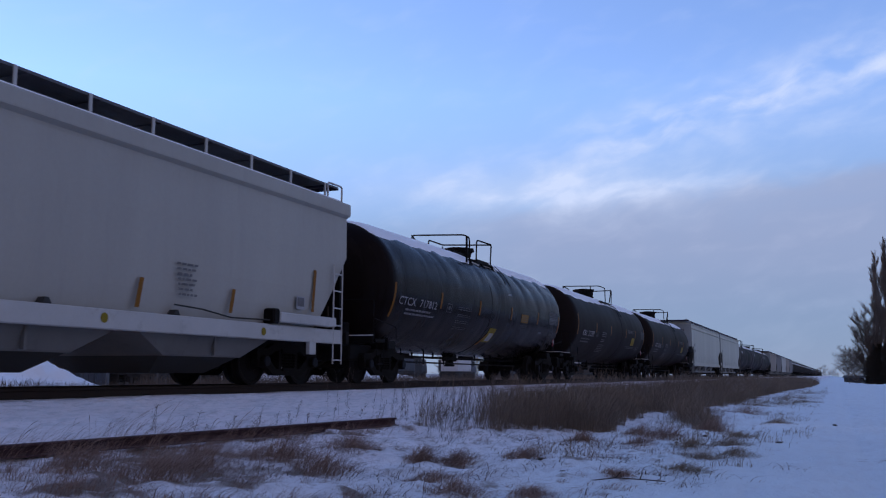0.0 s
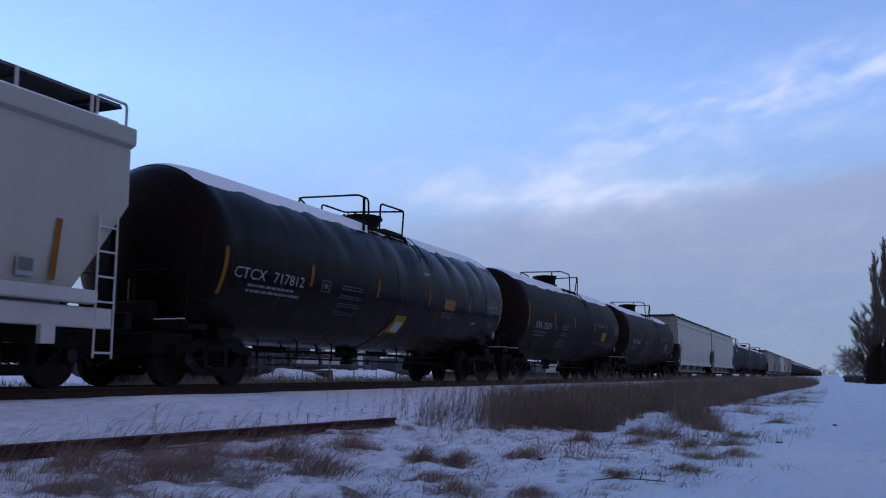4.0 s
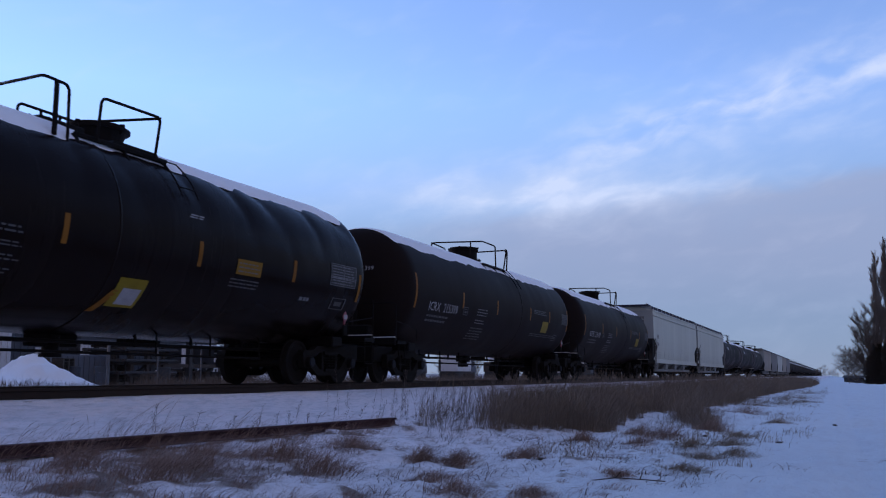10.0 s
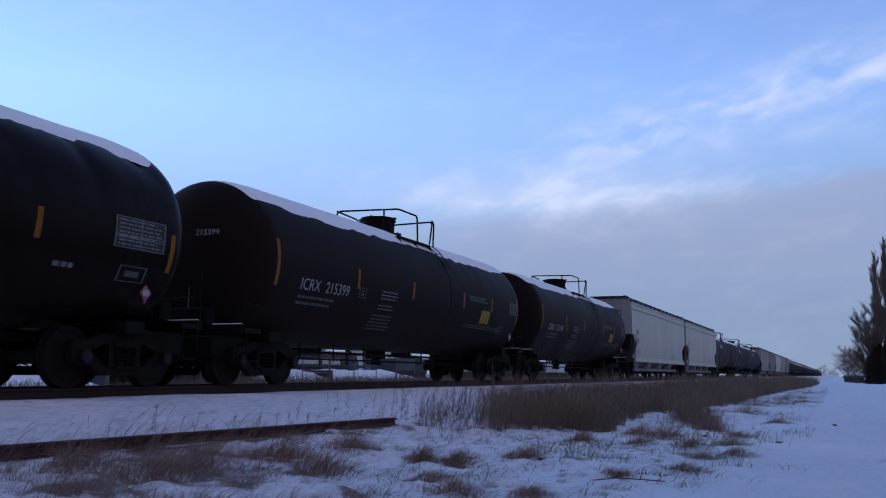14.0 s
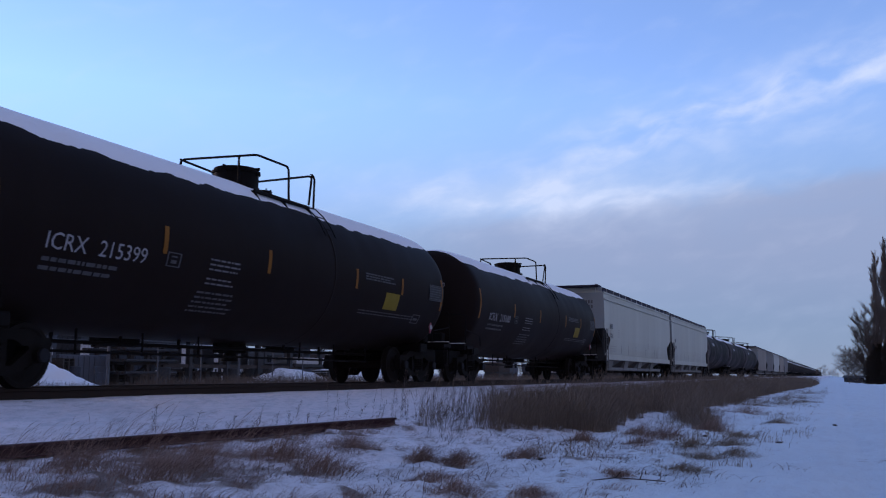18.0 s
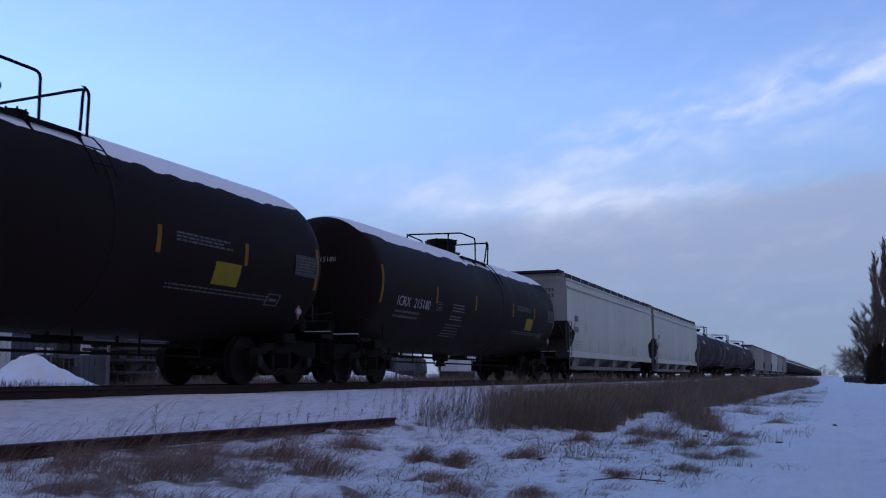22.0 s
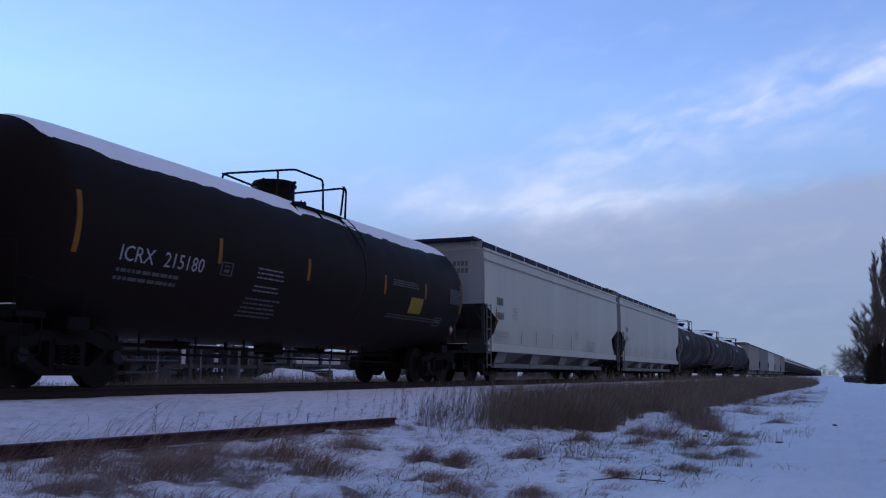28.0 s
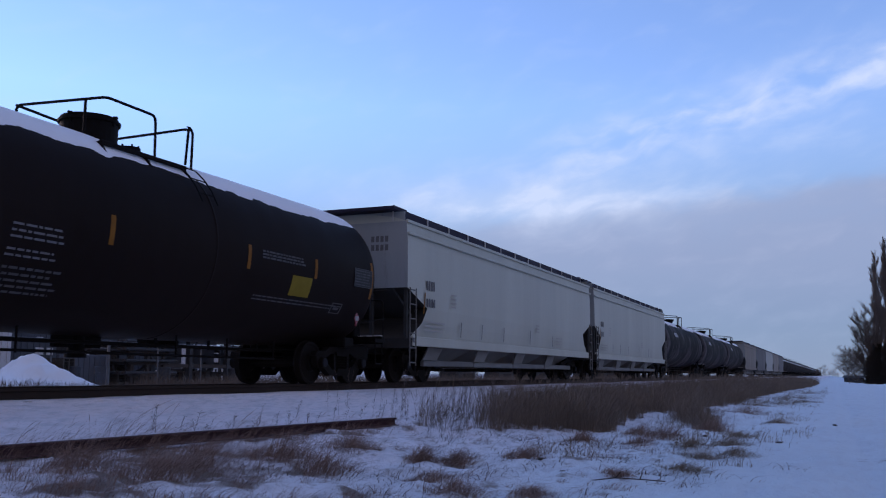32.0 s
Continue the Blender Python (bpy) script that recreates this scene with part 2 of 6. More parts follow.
def cloud_material():
    """Thin cirrus streaks over a low grey-mauve bank, in degrees of bearing and height."""
    m = bpy.data.materials.new("cloud_layer")
    m.use_nodes = True
    n, l = m.node_tree.nodes, m.node_tree.links
    n.clear()
    co = n.new("ShaderNodeTexCoord").outputs["Object"]
    nrm = n.new("ShaderNodeVectorMath")
    nrm.operation = "NORMALIZE"
    l.new(co, nrm.inputs[0])
    s = n.new("ShaderNodeSeparateXYZ")
    l.new(nrm.outputs[0], s.inputs[0])
    el = calc(n, l, "MULTIPLY", calc(n, l, "ARCSINE", s.outputs["Z"]), 57.2958)
    az = calc(n, l, "MULTIPLY", calc(n, l, "ARCTAN2", s.outputs["Y"], s.outputs["X"]), -57.2958)   # grows to the right

    def vec(x, y):
        c = n.new("ShaderNodeCombineXYZ")
        l.new(x, c.inputs[0])
        l.new(y, c.inputs[1])
        return c.outputs[0]

    def hump(v, centre, width):
        q = calc(n, l, "DIVIDE", calc(n, l, "SUBTRACT", v, centre), width)
        return calc(n, l, "POWER", 2.718, calc(n, l, "MULTIPLY", calc(n, l, "MULTIPLY", q, q), -1.0))

    def rise(v, lo, hi):
        r = n.new("ShaderNodeMapRange")
        r.interpolation_type = "SMOOTHSTEP"
        for k, x in (("Value", v), ("From Min", lo), ("From Max", hi)):
            if isinstance(x, (int, float)):
                r.inputs[k].default_value = x
            else:
                l.new(x, r.inputs[k])
        return r.outputs["Result"]

    # along and across the streaks, which climb to the right
    ca, sa = math.cos(radians(12)), math.sin(radians(12))
    along = calc(n, l, "ADD", calc(n, l, "MULTIPLY", az, ca), calc(n, l, "MULTIPLY", el, sa))
    across = calc(n, l, "SUBTRACT", calc(n, l, "MULTIPLY", el, ca), calc(n, l, "MULTIPLY", az, sa))
    warp = calc(n, l, "SUBTRACT", noise_tex(n, l, vec(along, across), 0.22, 4.0, 0.5), 0.5)
    across_w = calc(n, l, "ADD", across, calc(n, l, "MULTIPLY", warp, 1.7))
    el_w = calc(n, l, "ADD", el, calc(n, l, "MULTIPLY", warp, 2.2))
    wisp = noise_tex(n, l, vec(calc(n, l, "MULTIPLY", along, 0.22), calc(n, l, "MULTIPLY", across_w, 0.55)), 1.3, 6.0, 0.5, distort=0.25)
    puff = noise_tex(n, l, vec(calc(n, l, "MULTIPLY", along, 0.30), calc(n, l, "MULTIPLY", across_w, 0.7)), 0.8, 5.0, 0.5)
    body = rise(calc(n, l, "ADD", calc(n, l, "MULTIPLY", wisp, 0.6), calc(n, l, "MULTIPLY", puff, 0.4)), 0.34, 0.78)
    streak = calc(n, l, "MULTIPLY", hump(across_w, 11.75, 1.15), rise(along, 8.5, 14.0))
    glow = calc(n, l, "MULTIPLY", hump(el_w, 11.0, 1.5), hump(az, 6.0, 9.5))
    soft = calc(n, l, "MULTIPLY", hump(across_w, 10.6, 3.4), rise(along, -2.0, 16.0))
    cirrus = calc(n, l, "MULTIPLY", calc(n, l, "MULTIPLY", streak, body), 1.05, True)
    cirrus = calc(n, l, "ADD", cirrus, calc(n, l, "MULTIPLY", glow, calc(n, l, "ADD", calc(n, l, "MULTIPLY", body, 0.9), 0.45)))
    cirrus = calc(n, l, "ADD", cirrus, calc(n, l, "MULTIPLY", soft, calc(n, l, "ADD", calc(n, l, "MULTIPLY", body, 0.30), 0.05)))
    veil = calc(n, l, "MULTIPLY", rise(wisp, 0.45, 0.85), 0.12)
    cirrus = calc(n, l, "ADD", cirrus, veil, True)
    back = rise(calc(n, l, "ABSOLUTE", az), 50.0, 115.0)
    # the bank: its upper edge climbs slowly to the right; it thins out to the left and near the horizon
    edge = calc(n, l, "ADD", calc(n, l, "MULTIPLY", calc(n, l, "MINIMUM", az, 40.0), 0.085), 9.5)
    edge = calc(n, l, "ADD", edge, calc(n, l, "MULTIPLY", calc(n, l, "SUBTRACT", puff, 0.5), 2.0))
    edge = calc(n, l, "ADD", edge, calc(n, l, "MULTIPLY", back, 55.0))     # unseen bank, added behind the viewer to dim and grey the light
    bank = calc(n, l, "SUBTRACT", 1.0, rise(el, calc(n, l, "SUBTRACT", edge, 0.9), calc(n, l, "ADD", edge, 0.7)))
    bank = calc(n, l, "MULTIPLY", bank, calc(n, l, "MAXIMUM", rise(az, -9.0, 7.0), back))
    bank = calc(n, l, "MULTIPLY", bank, calc(n, l, "MAXIMUM", rise(el, 1.5, 8.0), back))
    bank = calc(n, l, "MULTIPLY", bank, calc(n, l, "ADD", 0.70, calc(n, l, "MULTIPLY", wisp, 0.4), True))
    e1, e2 = n.new("ShaderNodeEmission"), n.new("ShaderNodeEmission")
    e1.inputs["Color"].default_value, e1.inputs["Strength"].default_value = rgb(CLOUD_BRIGHT), 1.0
    l.new(mix(n, l, back, CLOUD_BANK, BACK_FILL), e2.inputs["Color"])
    tr = n.new("ShaderNodeBsdfTransparent")
    m0, m1, m2 = (n.new("ShaderNodeMixShader") for k in range(3))
    e0 = n.new("ShaderNodeEmission")
    e0.inputs["Color"].default_value = rgb(HAZE)
    haze = calc(n, l, "MULTIPLY", calc(n, l, "SUBTRACT", 1.0, rise(el, 4.0, 21.0)), 0.95)
    haze = calc(n, l, "MAXIMUM", haze, 0.14)
    l.new(haze, m0.inputs[0])
    l.new(tr.outputs[0], m0.inputs[1])
    l.new(e0.outputs[0], m0.inputs[2])
    l.new(calc(n, l, "MULTIPLY", bank, BANK_COVER), m1.inputs[0])
    l.new(m0.outputs[0], m1.inputs[1])
    l.new(e2.outputs[0], m1.inputs[2])
    l.new(calc(n, l, "MULTIPLY", cirrus, 0.85), m2.inputs[0])
    l.new(m1.outputs[0], m2.inputs[1])
    l.new(e1.outputs[0], m2.inputs[2])
    l.new(m2.outputs[0], n.new("ShaderNodeOutputMaterial").inputs["Surface"])
    return m


CLOUD_BRIGHT = (0.235, 0.345, 0.45)
CLOUD_BANK = (0.112, 0.174, 0.264)
# colour of the unseen bank added behind the viewer; it tints near sides
BACK_FILL = (0.110, 0.108, 0.121)
HAZE = (0.073, 0.140, 0.225)
BANK_COVER = 0.85


# ---- mesh helpers ----
def part(name, bm, material, parent=None, label="", smooth=False):
    me = bpy.data.meshes.new(name)
    bm.normal_update()
    bm.to_mesh(me)
    bm.free()
    return link(name, me, material, parent, label, smooth)


def link(name, me, material, parent=None, label="", smooth=False):
    me.materials.append(material)
    if smooth:
        me.polygons.foreach_set("use_smooth", [True] * len(me.polygons))
    ob = new(name, me)
    ob.parent = parent
    return tagged(ob, label)


def shared(name, ob, parent, m):
    """Another piece on the same mesh as ob."""
    o = new(name, ob.data)
    o.parent = parent
    o.matrix_basis = m
    return o


def box(bm, x0, x1, y0, y1, z0, z1, bevel=0.0, turn=None):
    c = Vector(((x0 + x1) / 2, (y0 + y1) / 2, (z0 + z1) / 2))
    m = Matrix.Translation(c) @ (turn or Matrix()) @ Matrix.Diagonal((abs(x1 - x0), abs(y1 - y0), abs(z1 - z0), 1))
    r = bmesh.ops.create_cube(bm, size=1.0, matrix=m)
    if bevel:
        vs = set(r["verts"])
        es = [e for e in bm.edges if e.verts[0] in vs and e.verts[1] in vs]
        bmesh.ops.bevel(bm, geom=es, offset=bevel, segments=1, affect="EDGES")
    return bm


def rod(bm, p, q, r, seg=8, r2=None):
    p, q = Vector(p), Vector(q)
    d = q - p
    m = Matrix.Translation((p + q) / 2) @ d.to_track_quat("Z", "Y").to_matrix().to_4x4()
    bmesh.ops.create_cone(bm, cap_ends=True, segments=seg, radius1=r, radius2=r if r2 is None else r2, depth=d.length, matrix=m)
    return bm


def pipe(bm, pts, r, seg=7):
    """A bent bar through the points, mitred at the bends."""
    pts = [Vector(p) for p in pts]
    rings, up = [], None
    for i, p in enumerate(pts):
        a = (pts[i] - pts[i - 1]).normalized() if i else (pts[1] - pts[0]).normalized()
        b = (pts[i + 1] - pts[i]).normalized() if i < len(pts) - 1 else a
        d = (a + b).normalized()
        u = d.orthogonal().normalized() if up is None else (up - up.dot(d) * d).normalized()
        up, v = u, d.cross(u)
        rings.append([bm.verts.new(p + r * (math.cos(t) * u + math.sin(t) * v)) for t in [2 * math.pi * k / seg for k in range(seg)]])
    for s, t in zip(rings, rings[1:]):
        for k in range(seg):
            bm.faces.new((s[k], s[(k + 1) % seg], t[(k + 1) % seg], t[k]))
    bm.faces.new(rings[0][::-1])
    bm.faces.new(rings[-1])
    return bm


def rounded(pts, r=0.08, n=4):
    """The points with every inner corner rounded off."""
    pts = [Vector(p) for p in pts]
    out = [pts[0]]
    for a, b, c in zip(pts, pts[1:], pts[2:]):
        p, q = b + (a - b).normalized() * r, b + (c - b).normalized() * r
        for k in range(n + 1):
            t = k / n
            out.append((1 - t) ** 2 * p + 2 * t * (1 - t) * b + t * t * q)
    return out + [pts[-1]]


def lathe_x(bm, profile, seg=48, y=0.0, z=0.0, cap=True):
    """Turn (x, radius) round the axis that runs along x through (y, z)."""
    rings = []
    for x, r in profile:
        rings.append([bm.verts.new((x, y - r * math.cos(2 * math.pi * k / seg), z + r * math.sin(2 * math.pi * k / seg))) for k in range(seg)])
    for s, t in zip(rings, rings[1:]):
        for k in range(seg):
            bm.faces.new((s[k], t[k], t[(k + 1) % seg], s[(k + 1) % seg]))
    if cap:
        bm.faces.new(rings[0])
        bm.faces.new(rings[-1][::-1])
    bmesh.ops.recalc_face_normals(bm, faces=bm.faces[:])
    return bm


def lathe_z(bm, profile, seg=18):
    """Turn (z, radius) round the upright axis."""
    rings = [[bm.verts.new((r * math.cos(6.2832 * k / seg), r * math.sin(6.2832 * k / seg), z)) for k in range(seg)] for z, r in profile]
    for a, b in zip(rings, rings[1:]):
        for k in range(seg):
            bm.faces.new((a[k], a[(k + 1) % seg], b[(k + 1) % seg], b[k]))
    bm.faces.new(rings[0][::-1])
    bm.faces.new(rings[-1])
    return bm


def slab(bm, outline, y0, y1):
    """A plate: an outline of (x, z) from y0 to y1."""
    a = [bm.verts.new((x, y0, z)) for x, z in outline]
    b = [bm.verts.new((x, y1, z)) for x, z in outline]
    bm.faces.new(a)
    bm.faces.new(b[::-1])
    for k in range(len(a)):
        j = (k + 1) % len(a)
        bm.faces.new((a[k], b[k], b[j], a[j]))
    bmesh.ops.recalc_face_normals(bm, faces=bm.faces[:])
    return bm


def grid_mesh(name, P):
    """A sheet from an array of points (rows, columns, 3)."""
    h, w = P.shape[:2]
    i = np.arange(h * w).reshape(h, w)
    f = np.stack([i[:-1, :-1], i[:-1, 1:], i[1:, 1:], i[1:, :-1]], -1).reshape(-1, 4)
    me = bpy.data.meshes.new(name)
    me.from_pydata(P.reshape(-1, 3).tolist(), [], f.tolist())
    return me


def letters(text, height):
    """A flat mesh of built-in letters, with its width: lower left corner at the origin."""
    cu = bpy.data.curves.new("letters", "FONT")
    cu.body, cu.size, cu.resolution_u = text, height * 1.37, 2
    ob = bpy.data.objects.new("letters", cu)
    scene.collection.objects.link(ob)
    me = bpy.data.meshes.new_from_object(ob.evaluated_get(bpy.context.evaluated_depsgraph_get()))
    bpy.data.objects.remove(ob)
    bm = bmesh.new()
    bm.from_mesh(me)
    return bm, max(v.co.x for v in bm.verts)


# ---- sky ----
def make_sky():
    n_az, n_el = 72, 20
    P = np.zeros((n_el, n_az + 1, 3))
    for i in range(n_el):
        e = radians(-1.5 + 91.4 * i / (n_el - 1))
        for j in range(n_az + 1):
            a = 2 * math.pi * j / n_az
            P[i, j] = (4200 * math.cos(e) * math.cos(a), 4200 * math.cos(e) * math.sin(a), 4200 * math.sin(e))
    ob = link("cloud_backdrop", grid_mesh("cloud_backdrop", P), cloud_material(), smooth=True)
    tagged(ob, "thin white cirrus streaks above a mauve cloud bank", "clouds", kind="structure")
    return ob


# ---- ground ----
PROFILE_Y = [-400, -3.0, 0.0, 3.0, 4.6, 6.0, 8.4, 9.2, 13.2, 14.6, 18, 40, 400]
PROFILE_Z = [-0.70, -0.66, -0.62, -0.58, -0.43, -0.35, -0.215, -0.15, -0.15, -0.42, -0.42, -0.40, -0.4]


def litter(x, y):
    """How thick the dead grass lies: patchy, thickest by the old rail, thin towards the lane."""
    if not (2.5 < x < 40 and -1.5 < y < 10):
        return 0.0
    q = y / x
    d = float(np.interp(q, [0.0, 0.12, 0.25, 0.4, 0.55, 0.75, 1.2], [-0.75, -0.36, -0.18, -0.12, 0.14, 0.28, 0.30]))
    if y > 6.1 - 0.1 * (x - 1.6):
        d -= 0.65
    d += 0.50 * noise.noise((x * 1.1, y * 1.3, 3.3)) + 0.65 * noise.noise((x * 2.6, y * 3.0, 6.3)) + 0.60 * noise.noise((x * 5.5, y * 6.5, 1.3)) - 0.05
    return max(0.0, min(1.0, 1.7 * d))


def ground_z(x, y):
    z = float(np.interp(y, PROFILE_Y, PROFILE_Z))
    near = 1.0 if y < 8.8 else 0.25
    w = max(0.0, 1 - abs(x) / 400)
    z += near * w * (0.055 * noise.noise((x * 0.35, y * 0.5, 1.7)) + 0.035 * noise.noise((x * 1.4, y * 1.6, 4.1)) + 0.014 * noise.noise((x * 4.5, y * 4.5, 9.0)))
    if y < 9.5 and 0 < x < 60:
        z += 0.020 * noise.noise((x * 2.7, y * 3.1, 6.0)) + 0.022 * max(0.0, noise.noise((x * 1.1, y * 1.3, 16.0)))
        if y > 1.2:                # trodden, lumpy snow
            z += 0.040 * abs(noise.noise((x * 3.6, y * 4.6, 11.0))) + 0.020 * noise.noise((x * 7.5, y * 9.0, 13.0))
    if x > 100:                    # the field falls away gently beyond the trees
        z -= 0.0078 * (x - 100) * max(0.0, min(1.0, (5.0 - y) / (6.0 + 0.06 * (x - 100))))
    for c in (-0.55, 0.95):        # wheel ruts of the lane
        z -= 0.035 * math.exp(-((y - c - 0.35 + x * 0.004) / 0.17) ** 2) * (0.6 + 0.4 * noise.noise((x * 0.8, c, 3.0)))
    return z


def make_ground():
    xs = np.concatenate([np.linspace(-4600, -60, 14), np.linspace(-50, 1, 24), np.arange(1.5, 3.6, 0.2), np.arange(3.6, 14, 0.06), np.arange(14, 26, 0.14), np.arange(26, 60, 0.5), np.geomspace(60, 4600, 40)])
    ys = np.concatenate([-np.geomspace(4600, 8, 26), np.arange(-7.6, -1.5, 0.35), np.arange(-1.5, 10.2, 0.065), np.arange(10.4, 34, 0.5), np.geomspace(34, 4600, 30)])
    P = np.zeros((len(ys), len(xs), 3))
    M = np.zeros((len(ys), len(xs)))
    for j, y in enumerate(ys):
        for i, x in enumerate(xs):
            P[j, i] = (x, y, ground_z(x, y))
            M[j, i] = litter(x, y)
    me = grid_mesh("ground", P)
    me.attributes.new("litter", "FLOAT", "POINT").data.foreach_set("value", M.ravel())
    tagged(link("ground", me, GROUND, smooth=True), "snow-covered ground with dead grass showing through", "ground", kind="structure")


# ---- the track ----
def make_track():
    track = tagged(new("railway_track"), "single railway track on snow-covered wooden ties", "railway track", kind="structure")
    half = [(-0.068, -0.17), (-0.068, -0.158), (-0.012, -0.142), (-0.010, -0.05), (-0.036, -0.038), (-0.037, -0.008), (-0.028, 0.0)]
    outline = half + [(-x, z) for x, z in half[::-1]]
    for s in (-1, 1):
        bm = bmesh.new()
        a = [bm.verts.new((-120, TRACK_Y + s * 0.752 + x, z)) for x, z in outline]
        b = [bm.verts.new((1900, TRACK_Y + s * 0.752 + x, z)) for x, z in outline]
        for k in range(len(a)):
            bm.faces.new((a[k], a[(k + 1) % len(a)], b[(k + 1) % len(a)], b[k]))
        bmesh.ops.recalc_face_normals(bm, faces=bm.faces[:])
        part("rail", bm, RAIL_RUST, track, "rusty steel rail")
    # a loose rail left beside the track
    bm = bmesh.new()
    p, q = Vector((1.6, 5.93, -0.385)), Vector((10.04, 4.83, -0.385))
    d = (q - p).normalized()
    side = Vector((-d.y, d.x, 0))
    big = [(1.1 * x, (z + 0.17) * 0.55) for x, z in outline]
    a = [bm.verts.new(p + side * x + Vector((0, 0, z))) for x, z in big]
    b = [bm.verts.new(q + side * x + Vector((0, 0, z))) for x, z in big]
    bm.faces.new(a)
    bm.faces.new(b[::-1])
    for k in range(len(a)):
        bm.faces.new((a[k], b[k], b[(k + 1) % len(a)], a[(k + 1) % len(a)]))
    bmesh.ops.recalc_face_normals(bm, faces=bm.faces[:])
    tagged(part("loose_rail", bm, OLD_RAIL), "old rusty rail lying in the snow beside the track", "rail")
    return track


def make_ties(track):
    bm = box(bmesh.new(), -0.11, 0.11, -1.29, 1.29, -0.17, 0.0, 0.012)
    first = part("tie", bm, TIE_WOOD, track)
    first.matrix_basis = pose(-1.9, TRACK_Y, -0.172)
    rnd = random.Random(5)
    for k in range(1, 290):
        shared("tie", first, track, pose(-1.9 + k * 0.52, TRACK_Y + rnd.uniform(-0.04, 0.04), -0.172 - rnd.uniform(0, 0.006), 0, 0, rnd.uniform(-1, 1)))


# ---- rolling stock ----
TANK_R, TANK_Z = 1.596, 2.40
WHEEL_R = 0.457


def add_truck(car, x, fine=True):
    truck = part("truck", box(box(bmesh.new(), -0.2, 0.2, -1.05, 1.05, 0.36, 0.62, 0.03), -0.16, 0.16, -0.4, 0.4, 0.6, 0.78, 0.03), TRUCK_STEEL, car, "dark cast steel truck")
    truck.matrix_basis = pose(x, 0, 0)
    bars = [[(-1.12, 0.60), (-1.08, 0.70), (-0.72, 0.71), (-0.5, 0.81), (0.5, 0.81), (0.72, 0.71), (1.08, 0.70), (1.12, 0.60), (0.62, 0.58), (0.45, 0.66), (-0.45, 0.66), (-0.62, 0.58)],
            [(-0.50, 0.18), (0.50, 0.18), (0.56, 0.31), (-0.56, 0.31)]]
    for k in (-1, 1):
        bars.append([(k * 1.10, 0.62), (k * 0.70, 0.62), (k * 0.72, 0.36), (k * 1.06, 0.36)])      # pedestal jaw
        bars.append([(k * 0.86, 0.40), (k * 0.70, 0.52), (k * 0.36, 0.26), (k * 0.50, 0.18)])      # sloping leg
        bars.append([(k * 0.24, 0.29), (k * 0.34, 0.29), (k * 0.34, 0.68), (k * 0.24, 0.68)])      # column
    for s in (-1, 1):
        bm = bmesh.new()
        for line in bars:
            slab(bm, line, s * 1.02 - 0.07, s * 1.02 + 0.07)
        if fine:
            for k in (-1, 1):      # axle boxes, windows of the frame, brake gear
                rod(bm, (k * 0.89, s * 1.04, 0.457), (k * 0.89, s * 1.18, 0.457), 0.12, 14)
                part("bearing_cap", rod(bmesh.new(), (k * 0.89, s * 1.181, 0.457), (k * 0.89, s * 1.20, 0.457), 0.095, 12), BEARING_BLUE, truck, "dusty blue bearing cap")
            box(bm, -0.24, 0.24, s * 1.1 - 0.03, s * 1.1 + 0.03, 0.27, 0.33)
            box(bm, -0.28, 0.28, s * 1.1 - 0.03, s * 1.1 + 0.03, 0.62, 0.70)
        part("side_frame", bm, TRUCK_STEEL, truck)
        if fine:
            for k in (-0.15, 0.0, 0.15):
                bm = bmesh.new()
                turns = [(k + 0.05 * math.cos(a), s * 1.105 + 0.05 * math.sin(a), 0.34 + 0.28 * a / 31.4) for a in [j * 0.7854 for j in range(41)]]
                part("spring", pipe(bm, turns, 0.014, 4), TRUCK_STEEL, truck)
    seg = 40 if fine else 20
    for k in (-1, 1):
        bm = bmesh.new()
        for s in (-1, 1):
            prof = [(0.115, 0.10), (0.125, 0.16), (0.062, 0.20), (0.05, 0.37), (0.068, 0.40), (0.068, 0.455), (-0.05, 0.459), (-0.068, 0.482), (-0.068, 0.40), (-0.03, 0.36), (-0.03, 0.20), (-0.09, 0.14)]
            tmp = [(s * (0.752 + 0.005 + px), r) for px, r in prof]
            rings = [[bm.verts.new((r * math.cos(2 * math.pi * j / seg), yy, r * math.sin(2 * math.pi * j / seg))) for j in range(seg)] for yy, r in tmp]
            for a, b in zip(rings, rings[1:]):
                for j in range(seg):
                    bm.faces.new((a[j], a[(j + 1) % seg], b[(j + 1) % seg], b[j]))
            bm.faces.new(rings[0])
            bm.faces.new(rings[-1])
        rod(bm, (0, -1.1, 0), (0, 1.1, 0), 0.085, 12)
        bmesh.ops.recalc_face_normals(bm, faces=bm.faces[:])
        w = part("wheelset", bm, WHEEL_STEEL, truck, "pair of worn steel wheels on an axle", smooth=False)
        w.matrix_basis = pose(k * 0.89, 0, WHEEL_R)
    return truck


def add_coupler(car, x, s):
    bm = bmesh.new()
    box(bm, x - s * 1.1, x - s * 0.30, -0.11, 0.11, 0.78, 0.98, 0.02)
    box(bm, x - s * 0.34, x + s * 0.02, -0.17, 0.12, 0.70, 1.04, 0.04)
    box(bm, x - s * 0.10, x + s * 0.09, 0.02, 0.17, 0.74, 1.00, 0.04)
    pipe(bm, rounded([(x - s * 0.7, -0.3, 0.72), (x - s * 0.35, -0.33, 0.5), (x, -0.2, 0.34)], 0.12), 0.03)
    part("coupler", bm, TRUCK_STEEL, car, "dark steel knuckle coupler")


